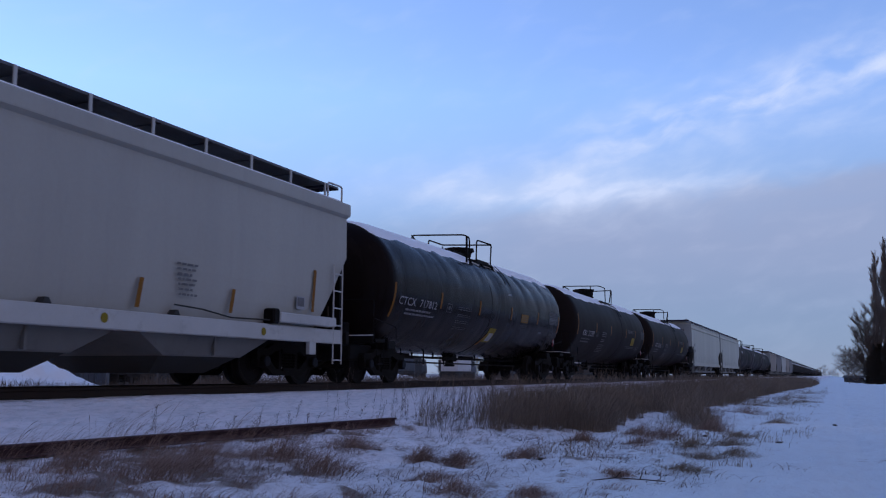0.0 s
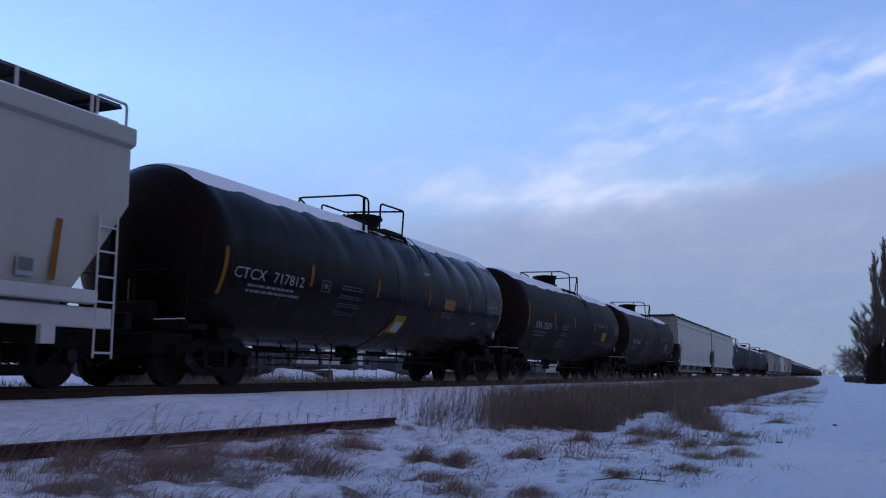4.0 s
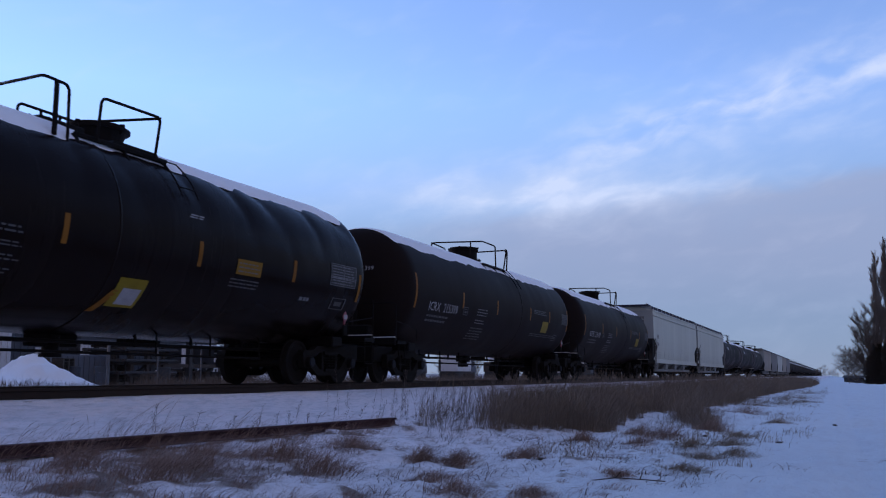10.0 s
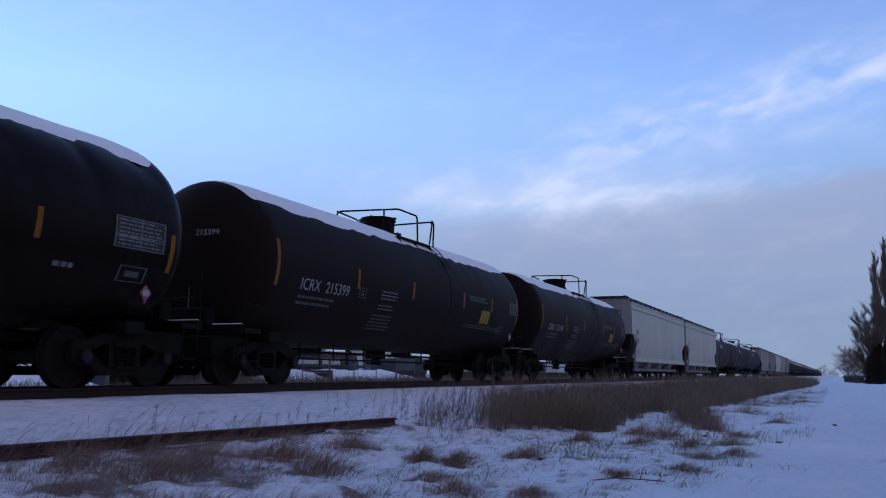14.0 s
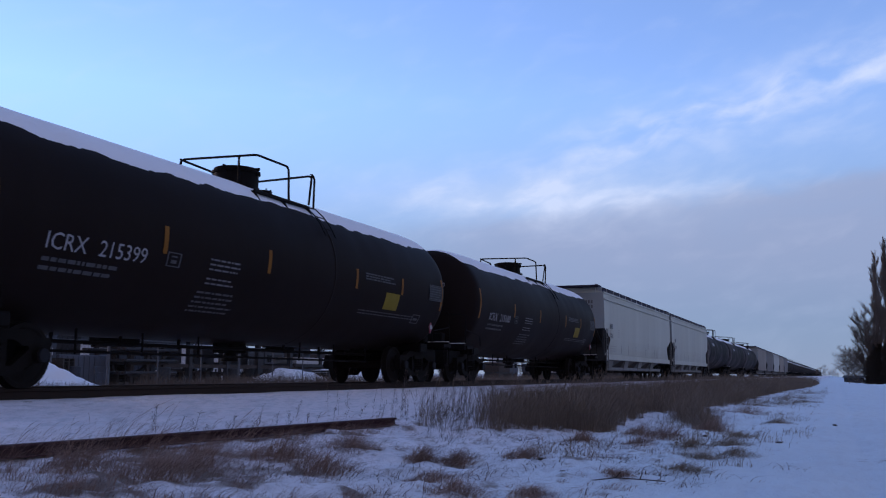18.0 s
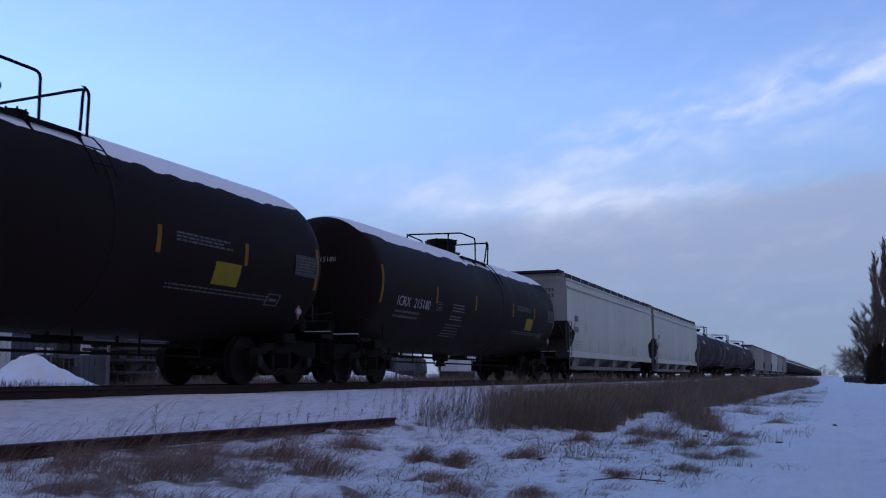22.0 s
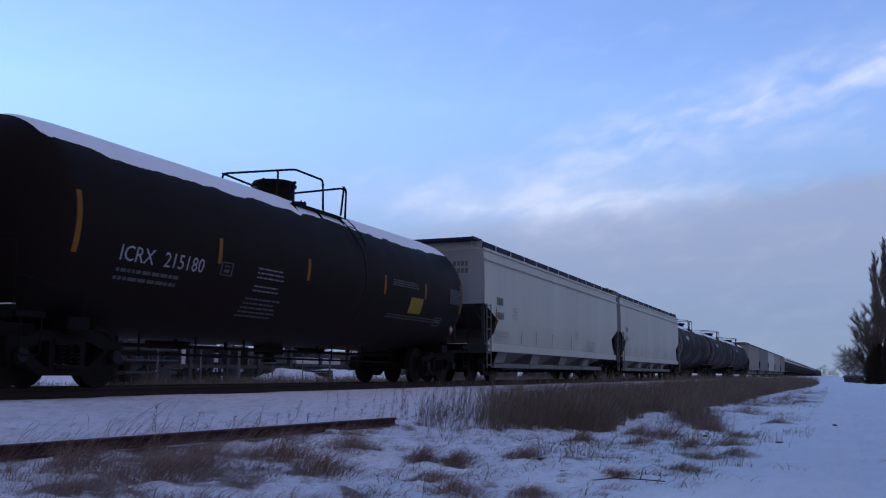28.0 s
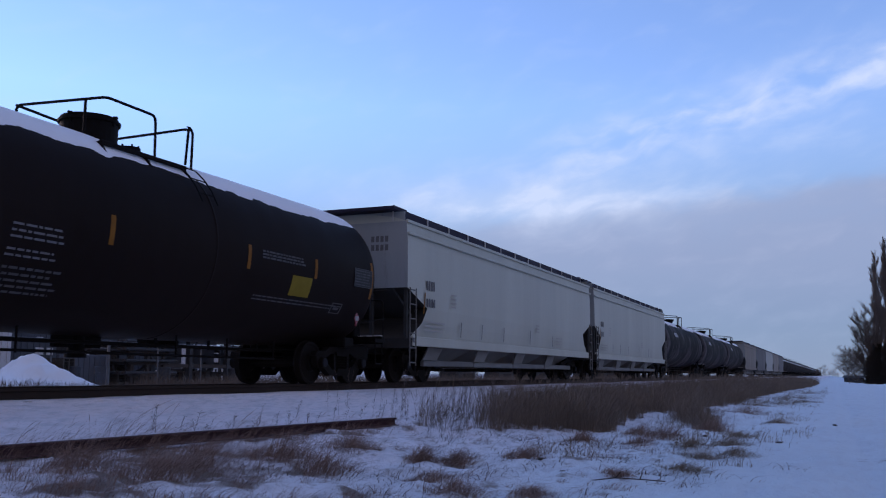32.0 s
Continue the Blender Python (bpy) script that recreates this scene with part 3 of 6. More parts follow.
def patch(bm, x0, x1, t0, t1, lift=0.006, n=6, lean=0.0):
    """A patch of the near side of the tank's shell, between two angles in degrees above its middle."""
    rows = []
    for k in range(n + 1):
        t = radians(t0 + (t1 - t0) * k / n)
        r = TANK_R + lift
        rows.append([bm.verts.new((x + lean * k / n, -r * math.cos(t), TANK_Z + r * math.sin(t))) for x in (x0, x1)])
    for a, b in zip(rows, rows[1:]):
        bm.faces.new((a[0], a[1], b[1], b[0]))
    return bm


def wrap(bm, x, t0, lift=0.008):
    """Lay flat letters round the tank's near side, their foot at the angle t0."""
    for v in bm.verts:
        t = radians(t0) + v.co.y / TANK_R
        r = TANK_R + lift
        v.co = Vector((x + v.co.x, -r * math.cos(t), TANK_Z + r * math.sin(t)))
    return bm


def script_lines(bm, x0, x1, t0, t1, rows, rnd, fill=0.5, lift=0.006):
    """Lines of small writing that cannot be read, as bars."""
    for k in range(rows):
        a = t1 + (t0 - t1) * (k + 0.5) / rows
        h = abs(t1 - t0) / rows * fill / 2
        x = x0
        end = x1 - rnd.uniform(0, 0.18) * (x1 - x0)
        while x < end:
            w = min(rnd.uniform(0.05, 0.20), end - x)
            patch(bm, x, x + w, a - h, a + h, lift, 1)
            x += w + 0.03
    return bm


def tank_shell(half, depth, ripple):
    prof = [(-half - depth * math.sin(a), TANK_R * math.cos(a)) for a in [radians(d) for d in (88, 80, 70, 60, 50, 40, 30, 20, 10)]]
    n = 130 if ripple else 80
    mids = [(-half + 2 * half * k / n, TANK_R) for k in range(n + 1)]
    prof = prof + mids + [(-x, r) for x, r in prof[::-1]]
    bm = bmesh.new()
    lathe_x(bm, prof, 64, 0, TANK_Z)
    for v in bm.verts:
        y, z = v.co.y, v.co.z - TANK_Z
        r = math.hypot(y, z)
        if r < 0.5 or abs(v.co.x) > half + 0.05:
            continue
        t = math.degrees(math.atan2(z, -y))
        if ripple:                 # sagging folds of a thin jacket, strongest on the shoulder
            w = math.exp(-((t - 38) / 26) ** 2)
            lean = v.co.x + 0.35 * (t - 38) / 45
            d = 0.058 * w * (0.45 + 0.55 / (1 + math.exp(-1.6 * (v.co.x - 0.5)))) * (abs(math.sin(lean * 2.3 + 1.6 * noise.noise((lean * 0.9, t * 0.01, 1)))) ** 0.45 - 0.7) + 0.010 * noise.noise((v.co.x * 1.2, t * 0.03, 2.0)) + 0.007 * noise.noise((v.co.x * 3.0, t * 0.07, 8.0))
        else:
            d = 0.009 * noise.noise((v.co.x * 0.8, t * 0.025, 5.0)) + 0.006 * noise.noise((v.co.x * 2.3, t * 0.06, 7.0))
        v.co.y, v.co.z = y * (r + d) / r, TANK_Z + z * (r + d) / r
    return bm


def snow_cap(half, seed, low=48.0, gap=(-0.75, 1.45), deep=0.115):
    """Snow along the tank's top, thin at a ragged edge, trodden away round the manway."""
    nx, nt = 260, 18
    P = np.zeros((nx + 1, nt + 1, 3))
    for i in range(nx + 1):
        x = -half - 0.16 + (2 * half + 0.32) * i / nx
        edge = low + 3.0 * noise.noise((x * 0.8, seed, 0)) + 1.5 * noise.noise((x * 3.1, seed, 3)) + 1.1 * noise.noise((x * 9.0, seed, 5)) + 0.5 * noise.noise((x * 24.0, seed, 8))
        g = max(0.0, min(1.0, (x - gap[0]) / 0.5, (gap[1] - x) / 0.25))
        edge += 2.5 * g
        over = max(0.0, abs(x) - half)
        edge += 40 * over
        for j in range(nt + 1):
            f = j / nt
            t = radians(edge + (128 - edge) * f)
            thick = deep * (1 - abs(2 * f - 1) ** 3) * (1 + 0.12 * noise.noise((x * 1.1, f * 3, seed))) * (1 - 0.35 * g) * max(0.0, min(1.0, (half + 0.16 - abs(x)) / 0.7)) ** 0.6 - 0.004
            rr = TANK_R + thick
            if over > 0:
                rr -= 0.55 * over * over + 0.10 * over
            P[i, j] = (x, -rr * math.cos(t), TANK_Z + rr * math.sin(t))
    return grid_mesh("snow", P)


def add_platform(car, kind):
    for s in (-1, 1):              # a grating walkway each side, on brackets down to the shell
        bm = bmesh.new()
        box(bm, -0.75, 1.3, s * 0.98 - 0.03, s * 0.98 + 0.03, 3.71, 3.78, 0.008)
        box(bm, -0.75, 1.3, s * 0.52 - 0.02, s * 0.52 + 0.02, 3.72, 3.77)
        for k in range(16):
            x = -0.72 + k * 0.13
            box(bm, x, x + 0.035, min(s * 0.98, s * 0.5), max(s * 0.98, s * 0.5), 3.735, 3.765)
        part("platform", bm, BLACK_STEEL, car, "black steel grating platform")
        for x in (-0.72, 0.3, 1.27):
            part("bracket", pipe(bmesh.new(), [(x, s * 1.14, 3.46), (x, s * 0.97, 3.72), (x, s * 0.5, 3.80)], 0.03, 6), BLACK_STEEL, car)
    if kind == 1:
        loops = [[(-0.95, 0.90, 4.0), (-0.95, 0.90, 4.58), (-1.45, -1.05, 4.42), (-0.97, -1.06, 4.40), (-0.95, -1.06, 3.56)],
                 [(-0.95, 0.90, 4.57), (-0.52, 0.98, 4.50), (-0.50, 0.98, 4.0)],
                 [(-0.36, -1.05, 3.72), (-0.30, -1.05, 4.41), (1.05, -1.05, 4.44), (0.95, -1.05, 3.74)],
                 [(1.05, -1.05, 4.43), (0.86, 0.60, 4.49), (-0.43, 0.55, 4.48), (-0.43, 0.55, 3.9)],
                 [(0.86, 0.60, 4.44), (0.86, 0.60, 3.9)]]
    else:
        loops = [[(-0.72, 0.84, 4.20), (-0.72, 0.84, 4.53), (-0.60, -0.92, 4.50), (0.50, -0.96, 4.48), (0.50, -0.98, 3.72)],
                 [(-0.72, 0.84, 4.53), (0.6, 0.9, 4.5), (0.6, 0.9, 3.72)],
                 [(1.24, 0.92, 3.72), (1.24, 0.92, 4.40), (1.20, -1.10, 4.42), (1.16, -1.12, 4.36), (1.26, -1.0, 3.80)],
                 [(1.32, -1.08, 3.72), (1.28, -1.12, 4.42), (1.22, -1.10, 4.44)],
                 [(-0.60, -0.5, 4.51), (-0.6, -0.5, 3.95)]]
    if kind == 1:                  # a second upright beside the corner post, and the saddle under the manway
        part("corner_post", box(bmesh.new(), -1.245, -1.175, -1.09, -1.04, 3.60, 4.42, 0.008), BLACK_STEEL, car)
        part("saddle", slab(bmesh.new(), [(0.0, 3.70), (1.25, 3.70), (1.15, 3.86), (0.15, 3.86)], -0.92, 0.92), BLACK_STEEL, car)
    for lp in loops:
        part("handrail", pipe(bmesh.new(), rounded(lp, 0.11), 0.024), BLACK_STEEL, car, "bent black steel handrail")
    # manway: neck, flange, hinged lid with eye bolts
    mx, mz = (0.72, 4.27) if kind == 1 else (0.02, 4.36)
    neck = part("manway", rod(rod(bmesh.new(), (mx, 0, 3.9), (mx, 0, mz), 0.46 if kind == 2 else 0.38, 28, 0.46 if kind == 2 else 0.49), (mx, 0, mz - 0.06), (mx, 0, mz - 0.015), 0.50 if kind == 2 else 0.54, 28), BLACK_STEEL, car, "black steel manway nozzle")
    bm = bmesh.new()
    rod(bm, (mx, 0, mz + 0.002), (mx, 0, mz + 0.04), 0.46, 28)
    rod(bm, (mx, 0, mz + 0.04), (mx, 0, mz + 0.07), 0.40, 28, 0.22)
    for k in range(4):
        a = k * math.pi / 2 + 0.12
        x, y = mx + 0.47 * math.cos(a), 0.47 * math.sin(a)
        rod(bm, (x, y, mz - 0.12), (x, y, mz + 0.05), 0.022, 6)
        rod(bm, (x, y, mz + 0.02), (x + 0.06 * math.cos(a), y + 0.06 * math.sin(a), mz + 0.02), 0.03, 6)
    part("lid", bm, BLACK_STEEL, neck)
    bm = bmesh.new()
    vx = -0.62 if kind == 1 else 0.86
    rod(bm, (vx, -0.1, 3.85), (vx, -0.1, 4.05), 0.17, 16)
    rod(bm, (vx, -0.1, 4.05), (vx, -0.1, 4.09), 0.2, 16)
    for k in range(6):
        a = k * math.pi / 3
        x, y = vx + 0.16 * math.cos(a), -0.1 + 0.16 * math.sin(a)
        rod(bm, (x, y, 4.07), (x, y, 4.13), 0.018, 6)
    part("valve_housing", bm, BLACK_STEEL, car)
    if kind == 1:
        bm = box(bmesh.new(), -1.0, -0.1, -0.55, 0.45, 3.93, 4.02, 0.015)
        for x, y in ((-0.92, -0.48), (-0.55, -0.48), (-0.2, -0.48), (-0.92, 0.38), (-0.2, 0.38)):
            rod(bm, (x, y, 4.0), (x, y, 4.10), 0.022, 6)
        part("valve_plate", bm, BLACK_STEEL, car, "bolted black valve plate")


def ladder(bm, x, y, z0, z1, width, axis="x", r=0.018, step=0.3):
    dx, dy = (width / 2, 0) if axis == "x" else (0, width / 2)
    for s in (-1, 1):
        rod(bm, (x + s * dx, y + s * dy, z0), (x + s * dx, y + s * dy, z1), r, 6)
    k = z0 + 0.08
    while k < z1 - 0.04:
        rod(bm, (x - dx, y - dy, k), (x + dx, y + dy, k), r * 0.9, 6)
        k += step
    return bm


def add_running_gear(car, half_pitch, truck_at, fine=True):
    for s in (-1, 1):
        add_truck(car, s * truck_at, fine)
        add_coupler(car, s * half_pitch, s)


def make_tank_car(kind, mark="", seed=1, fine=True, shell=TANK_BLACK, half_pitch=8.755, plain=False):
    """kind 1 has a rippled jacket; 2 a smooth shell."""
    rnd = random.Random(seed)
    car = new("tank_car")
    grow = half_pitch - 8.755
    half, depth = 7.30 + grow, 0.72
    part("tank", tank_shell(half, depth, kind == 1), shell, car, "black painted steel tank shell", smooth=True)
    link("snow", snow_cap(half, seed * 3.7, 47.0 if kind == 1 else 42.5, deep=0.068 if kind == 1 else 0.045), SNOW, car, "snow lying along the tank top", smooth=True)
    add_platform(car, kind)
    # stub sills, bolsters and cradle pads
    for s in (-1, 1):
        bm = bmesh.new()
        box(bm, s * (half_pitch - 0.45), s * (half_pitch - 3.6), -0.22, 0.22, 0.74, 1.08, 0.02)
        box(bm, s * (6.8 + grow) - 0.22, s * (6.8 + grow) + 0.22, -1.28, 1.28, 0.80, 1.02, 0.03)
        slab(bm, [(s * (6.8 + grow) - 0.45, 0.98), (s * (6.8 + grow) + 0.45, 0.98), (s * (6.8 + grow) + 0.7, 1.5), (s * (6.8 + grow) - 0.7, 1.5)], -0.75, 0.75)
        box(bm, s * (half_pitch - 0.40), s * (half_pitch - 1.5), -0.95, 0.95, 0.52, 0.90, 0.03)
        part("stub_sill", bm, BLACK_STEEL, car)
        bm = bmesh.new()           # end sill and its grab irons
        x = s * (half_pitch - 0.62)
        box(bm, x - 0.06, x + 0.06, -1.45, 1.45, 0.92, 1.10, 0.015)
        box(bm, x - s * 0.5, x, -1.5, -1.36, 0.95, 1.03)
        part("end_sill", bm, BLACK_STEEL, car)
        part("snow", box(bmesh.new(), x - 0.055, x + 0.055, -1.43, -0.82, 1.10, 1.118, 0.006), SNOW, car, "thin snow on the end sill")
        if fine:
            bm = bmesh.new()
            pipe(bm, rounded([(x, -1.45, 1.1), (x, -1.45, 1.95), (x, 1.45, 1.95), (x, 1.45, 1.1)], 0.12), 0.013)
            pipe(bm, rounded([(x - s * 0.1, -1.48, 0.95), (x - s * 0.1, -1.48, 0.45), (x - s * 0.45, -1.48, 0.45), (x - s * 0.45, -1.48, 0.95)], 0.05), 0.014)
            pipe(bm, rounded([(x - s * 0.05, -1.45, 1.5), (x - s * 1.2, -1.45, 1.35), (x - s * 1.2, -1.45, 1.05)], 0.06), 0.012)
            part("grab_iron", bm, BLACK_STEEL, car)
            bm = box(bmesh.new(), x - 0.14, x + 0.14, -0.75, 0.75, 1.08, 1.42, 0.03)
            rod(bm, (x, -0.3, 1.4), (x, -0.3, 1.8), 0.07, 8)
            part("brake_stand", bm, BLACK_STEEL, car)
    bm = bmesh.new()               # pipes below the shell, hangers, outlet
    rod(bm, (-6.2, -0.25, 0.70), (6.2, -0.25, 0.70), 0.032, 8)
    rod(bm, (-6.0, -0.5, 0.55), (5.0, -0.5, 0.52), 0.022, 8)
    for x in (-4.9, -3.4, -1.9, 1.6, 3.1, 4.7):
        rod(bm, (x, -0.25, 0.66), (x, -0.25, 0.9), 0.03, 6)
        rod(bm, (x + 0.25, -0.5, 0.5), (x + 0.25, -0.5, 0.92), 0.02, 6)
    part("brake_pipe", bm, BLACK_STEEL, car)
    bm = bmesh.new()
    rod(bm, (0, 0, 0.50), (0, 0, 0.86), 0.13, 16)
    rod(bm, (0, 0, 0.46), (0, 0, 0.52), 0.17, 16)
    box(bm, -0.5, 0.5, -0.06, 0.06, 0.62, 0.86, 0.02)
    part("bottom_outlet", bm, BLACK_STEEL, car)
    if fine:
        part("brake_cylinder", rod(bmesh.new(), (-3.2, 0.5, 0.80), (-2.2, 0.5, 0.80), 0.12, 16), BLACK_STEEL, car)
        part("air_reservoir", rod(bmesh.new(), (2.0, 0.4, 0.80), (2.9, 0.4, 0.80), 0.11, 16), BLACK_STEEL, car)
        bm = bmesh.new()
        pts = [(TANK_R + 0.10, a) for a in (24, 34, 43, 52)]
        for s in (-1, 1):
            pipe(bm, [(1.28 + s * 0.21, -r * math.cos(radians(a)), TANK_Z + r * math.sin(radians(a))) for r, a in pts], 0.013)
        for a in (30, 41, 52):
            r = TANK_R + 0.10
            rod(bm, (1.07, -r * math.cos(radians(a)), TANK_Z + r * math.sin(radians(a))), (1.49, -r * math.cos(radians(a)), TANK_Z + r * math.sin(radians(a))), 0.011, 6)
        part("ladder", bm, BLACK_STEEL, car, "black steel side ladder")
        for x in ((1.46,) if kind == 2 else (-0.35,)):     # weld beads and jacket bands
            bm = bmesh.new()
            lathe_x(bm, [(x - 0.03, TANK_R - 0.01), (x - 0.022, TANK_R + 0.007), (x + 0.022, TANK_R + 0.007), (x + 0.03, TANK_R - 0.01)], 64, 0, TANK_Z, cap=False)
            part("seam_band", bm, shell, car, smooth=True)
    if not plain:
        tank_marks(car, kind, mark, rnd)
    add_running_gear(car, half_pitch, 6.8 + grow, fine)
    for o in car.children_recursive:
        if o.name.startswith("stencil_block"):
            tagged(o, kind="stuff")
    return car


def two_words(car, mark, height, x, length, foot):
    """The owner's letters and the car's number, side by side."""
    first, second = mark.split()
    a, wa = letters(first, height)
    b, wb = letters(second, height)
    k = length / (wa + wb + height * 0.9)
    for bm, start, name in ((a, 0.0, "reporting_mark"), (b, (wa + height * 0.9) * k, "car_number")):
        for v in bm.verts:
            v.co.x = v.co.x * k + start
        part(name, wrap(bm, x, foot), STENCIL_WHITE, car, "white stencilled characters")


def tank_marks(car, kind, mark, rnd):
    bars = ([(-7.24, 13.4, -18.5), (-3.98, 4.5, -11.3), (-1.04, 4.0, -11.8), (2.42, 4.6, -11.1), (4.77, 4.7, -9.6), (7.25, 12.0, -18.0)] if kind == 2 else
            [(-7.27, 0.7, -30.4), (-4.37, 0.0, -15.7), (-1.39, 0.0, -15.3), (1.56, 0.0, -15.1), (4.5, 0.5, -14.7), (7.2, 0.0, -22.0)])
    for x, t1, t0 in bars:
        part("reflector_strip", patch(bmesh.new(), x - 0.05, x + 0.05, t0, t1, 0.006, 8), YELLOW, car, "worn yellow reflective strip")
    if kind == 2:
        two_words(car, mark, 0.25, -6.36, 2.0, -18.6)
        bm = script_lines(bmesh.new(), -6.33, -4.84, -31.0, -21.5, 2, rnd, 0.45)
        part("stencil_block", bm, STENCIL_DIM, car, "faded white stencil lines")
        bm = script_lines(bmesh.new(), -2.80, -1.85, -17.0, -8.0, 3, rnd, 0.36)
        part("stencil_block", bm, STENCIL_MID, car, "worn white stencil lines")
        bm = script_lines(bmesh.new(), -2.80, -1.95, -26.0, -20.0, 2, rnd, 0.36)
        part("stencil_block", bm, STENCIL_MID, car, "worn white stencil lines")
        bm = script_lines(bmesh.new(), -2.9, -1.7, -46.0, -29.0, 5, rnd, 0.4)
        part("stencil_block", bm, STENCIL_DIM, car, "faded white stencil lines")
        bm = bmesh.new()
        for x0, x1, t0, t1 in ((-3.9, -3.56, -18, -17.4), (-3.9, -3.56, -10.2, -9.6), (-3.9, -3.87, -18, -9.6), (-3.59, -3.56, -18, -9.6), (-3.8, -3.66, -12.4, -11.6), (-3.8, -3.66, -16, -14)):
            patch(bm, x0, x1, t0, t1)
        part("stencil_box", bm, STENCIL_DIM, car)
        part("stencil_block", script_lines(bmesh.new(), 2.83, 4.35, -2.6, 3.6, 3, rnd, 0.6), STENCIL_DIM, car)
        part("stencil_block", script_lines(bmesh.new(), 2.81, 6.2, -31.5, -26.5, 2, rnd, 0.4), STENCIL_DIM, car)
        part("placard", patch(bmesh.new(), 3.92, 4.66, -24.4, -9.8, 0.008), PLACARD_YELLOW, car, "square yellow panel")
        table = part("data_table", patch(bmesh.new(), 6.42, 7.24, -9.5, 5.1, 0.007), TABLE_BLACK, car, "faded grey data table")
        part("stencil_block", script_lines(bmesh.new(), 6.46, 7.2, -8.8, 4.4, 6, rnd, 0.4, 0.013), STENCIL_DIM, table)
        bm = bmesh.new()
        for t in (-9.5, 4.7):
            patch(bm, 6.42, 7.24, t, t + 0.4, 0.014, 1)
        for x in (6.42, 7.215):
            patch(bm, x, x + 0.025, -9.5, 5.1, 0.0145, 4)
        part("table_lines", bm, STENCIL_DIM, table, "thin faded white border")
        bm = bmesh.new()
        for x0, x1, t0, t1 in ((5.72, 6.16, -34.0, -33.2), (5.72, 6.16, -25.8, -25.0), (5.72, 5.76, -34.0, -25.0), (6.12, 6.16, -34.0, -25.0), (5.82, 6.06, -30.8, -28.6)):
            patch(bm, x0, x1, t0, t1, 0.008)
        part("sign", bm, STENCIL_DIM, car, "small outlined sign")
    else:
        two_words(car, mark, 0.21, -7.0, 2.36, -17.4)
        bm = script_lines(bmesh.new(), -6.5, -4.62, -27.0, -19.5, 2, rnd, 0.5)
        part("stencil_block", bm, STENCIL_MID, car, "worn white stencil lines")
        for t0, t1, rows in ((-14.5, -9.8, 2), (-21.0, -17.5, 2), (-28.0, -24.0, 2), (-35.0, -31.0, 2)):
            part("stencil_block", script_lines(bmesh.new(), -3.1, -1.95, t0, t1, rows, rnd, 0.4), STENCIL_DIM, car)
        p = part("placard", patch(bmesh.new(), -0.1, 0.52, -47.0, -27.9, 0.012), PLACARD_YELLOW, car, "yellow and white panel on the belly")
        part("panel", patch(bmesh.new(), 0.05, 0.45, -45.0, -34.0, 0.017), STENCIL_WHITE, p)
        part("strap", patch(bmesh.new(), -0.36, -0.22, -52.0, -36.0, 0.012, lean=0.22), YELLOW, car)
        p = part("placard", patch(bmesh.new(), 2.61, 3.37, -15.7, -5.9, 0.008), PLACARD_ORANGE, car, "orange square panel")
        part("stencil_block", script_lines(bmesh.new(), 2.66, 3.32, -14.8, -7.0, 3, rnd, 0.3, 0.014), STENCIL_DARK, p)
        part("stencil_block", script_lines(bmesh.new(), 2.5, 3.4, -25, -18, 3, rnd, 0.4), STENCIL_DIM, car)
        table = part("data_table", patch(bmesh.new(), 5.9, 7.0, -11.7, 4.5, 0.007), TABLE_BLACK, car, "black table with white lines")
        part("stencil_block", script_lines(bmesh.new(), 5.97, 6.93, -11.0, 4.0, 7, rnd, 0.42, 0.013), STENCIL_MID, table)
        bm = bmesh.new()
        for t in (-11.9, -6.5, -5.2, 4.3):
            patch(bm, 5.9, 7.0, t, t + 0.45, 0.014, 1)
        for x in (5.9, 6.45, 6.975):
            patch(bm, x, x + 0.025, -11.8, 4.6, 0.0145, 4)
        part("table_lines", bm, STENCIL_MID, table, "thin white table lines")
        bm = bmesh.new()
        for x0, x1, t0, t1 in ((6.15, 6.75, -30.5, -29.8), (6.15, 6.75, -21.7, -21.0), (6.15, 6.19, -30.5, -21.0), (6.71, 6.75, -30.5, -21.0), (6.3, 6.6, -27.5, -24.0)):
            patch(bm, x0, x1, t0, t1, 0.008)
        part("sign", bm, STENCIL_DIM, car, "small outlined sign")
        bm = bmesh.new()
        for x0, x1, t0, t1 in ((-3.95, -3.6, -18, -17.3), (-3.95, -3.6, -10.0, -9.3), (-3.95, -3.91, -18, -9.3), (-3.64, -3.6, -18, -9.3), (-3.85, -3.70, -15.5, -11.8)):
            patch(bm, x0, x1, t0, t1)
        part("stencil_box", bm, STENCIL_DIM, car)
        part("sign", script_lines(bmesh.new(), 4.9, 5.3, -27.0, -24.0, 1, rnd, 0.9), STENCIL_MID, car)
        part("stencil_block", script_lines(bmesh.new(), 1.1, 1.7, 13.0, 16.0, 2, rnd, 0.5), STENCIL_WHITE, car)
    if kind == 2:                  # the number again, small, on the end of the tank
        bm, w = letters(mark.split()[1], 0.12)
        for v in bm.verts:
            y, z = -0.22 - v.co.x, 2.80 + v.co.y
            r = math.hypot(y, z - TANK_Z) / TANK_R
            v.co = Vector((-7.30 - 0.72 * math.sqrt(max(0.0, 1 - r * r)) - 0.012, y, z))
        part("end_number", bm, STENCIL_WHITE, car)
    # diamond placard in a frame at the right-hand end
    bm = bmesh.new()
    s, y = 0.13, -1.50
    x, z = 6.72, 1.44
    vs = [bm.verts.new((x + a, y, z + b)) for a, b in ((-s, 0), (0, -s), (s, 0), (0, s))]
    bm.faces.new(vs)
    bmesh.ops.solidify(bm, geom=bm.faces[:], thickness=0.01)
    box(bm, x - 0.015, x + 0.015, y + 0.01, y + 0.04, 1.28, 1.5)
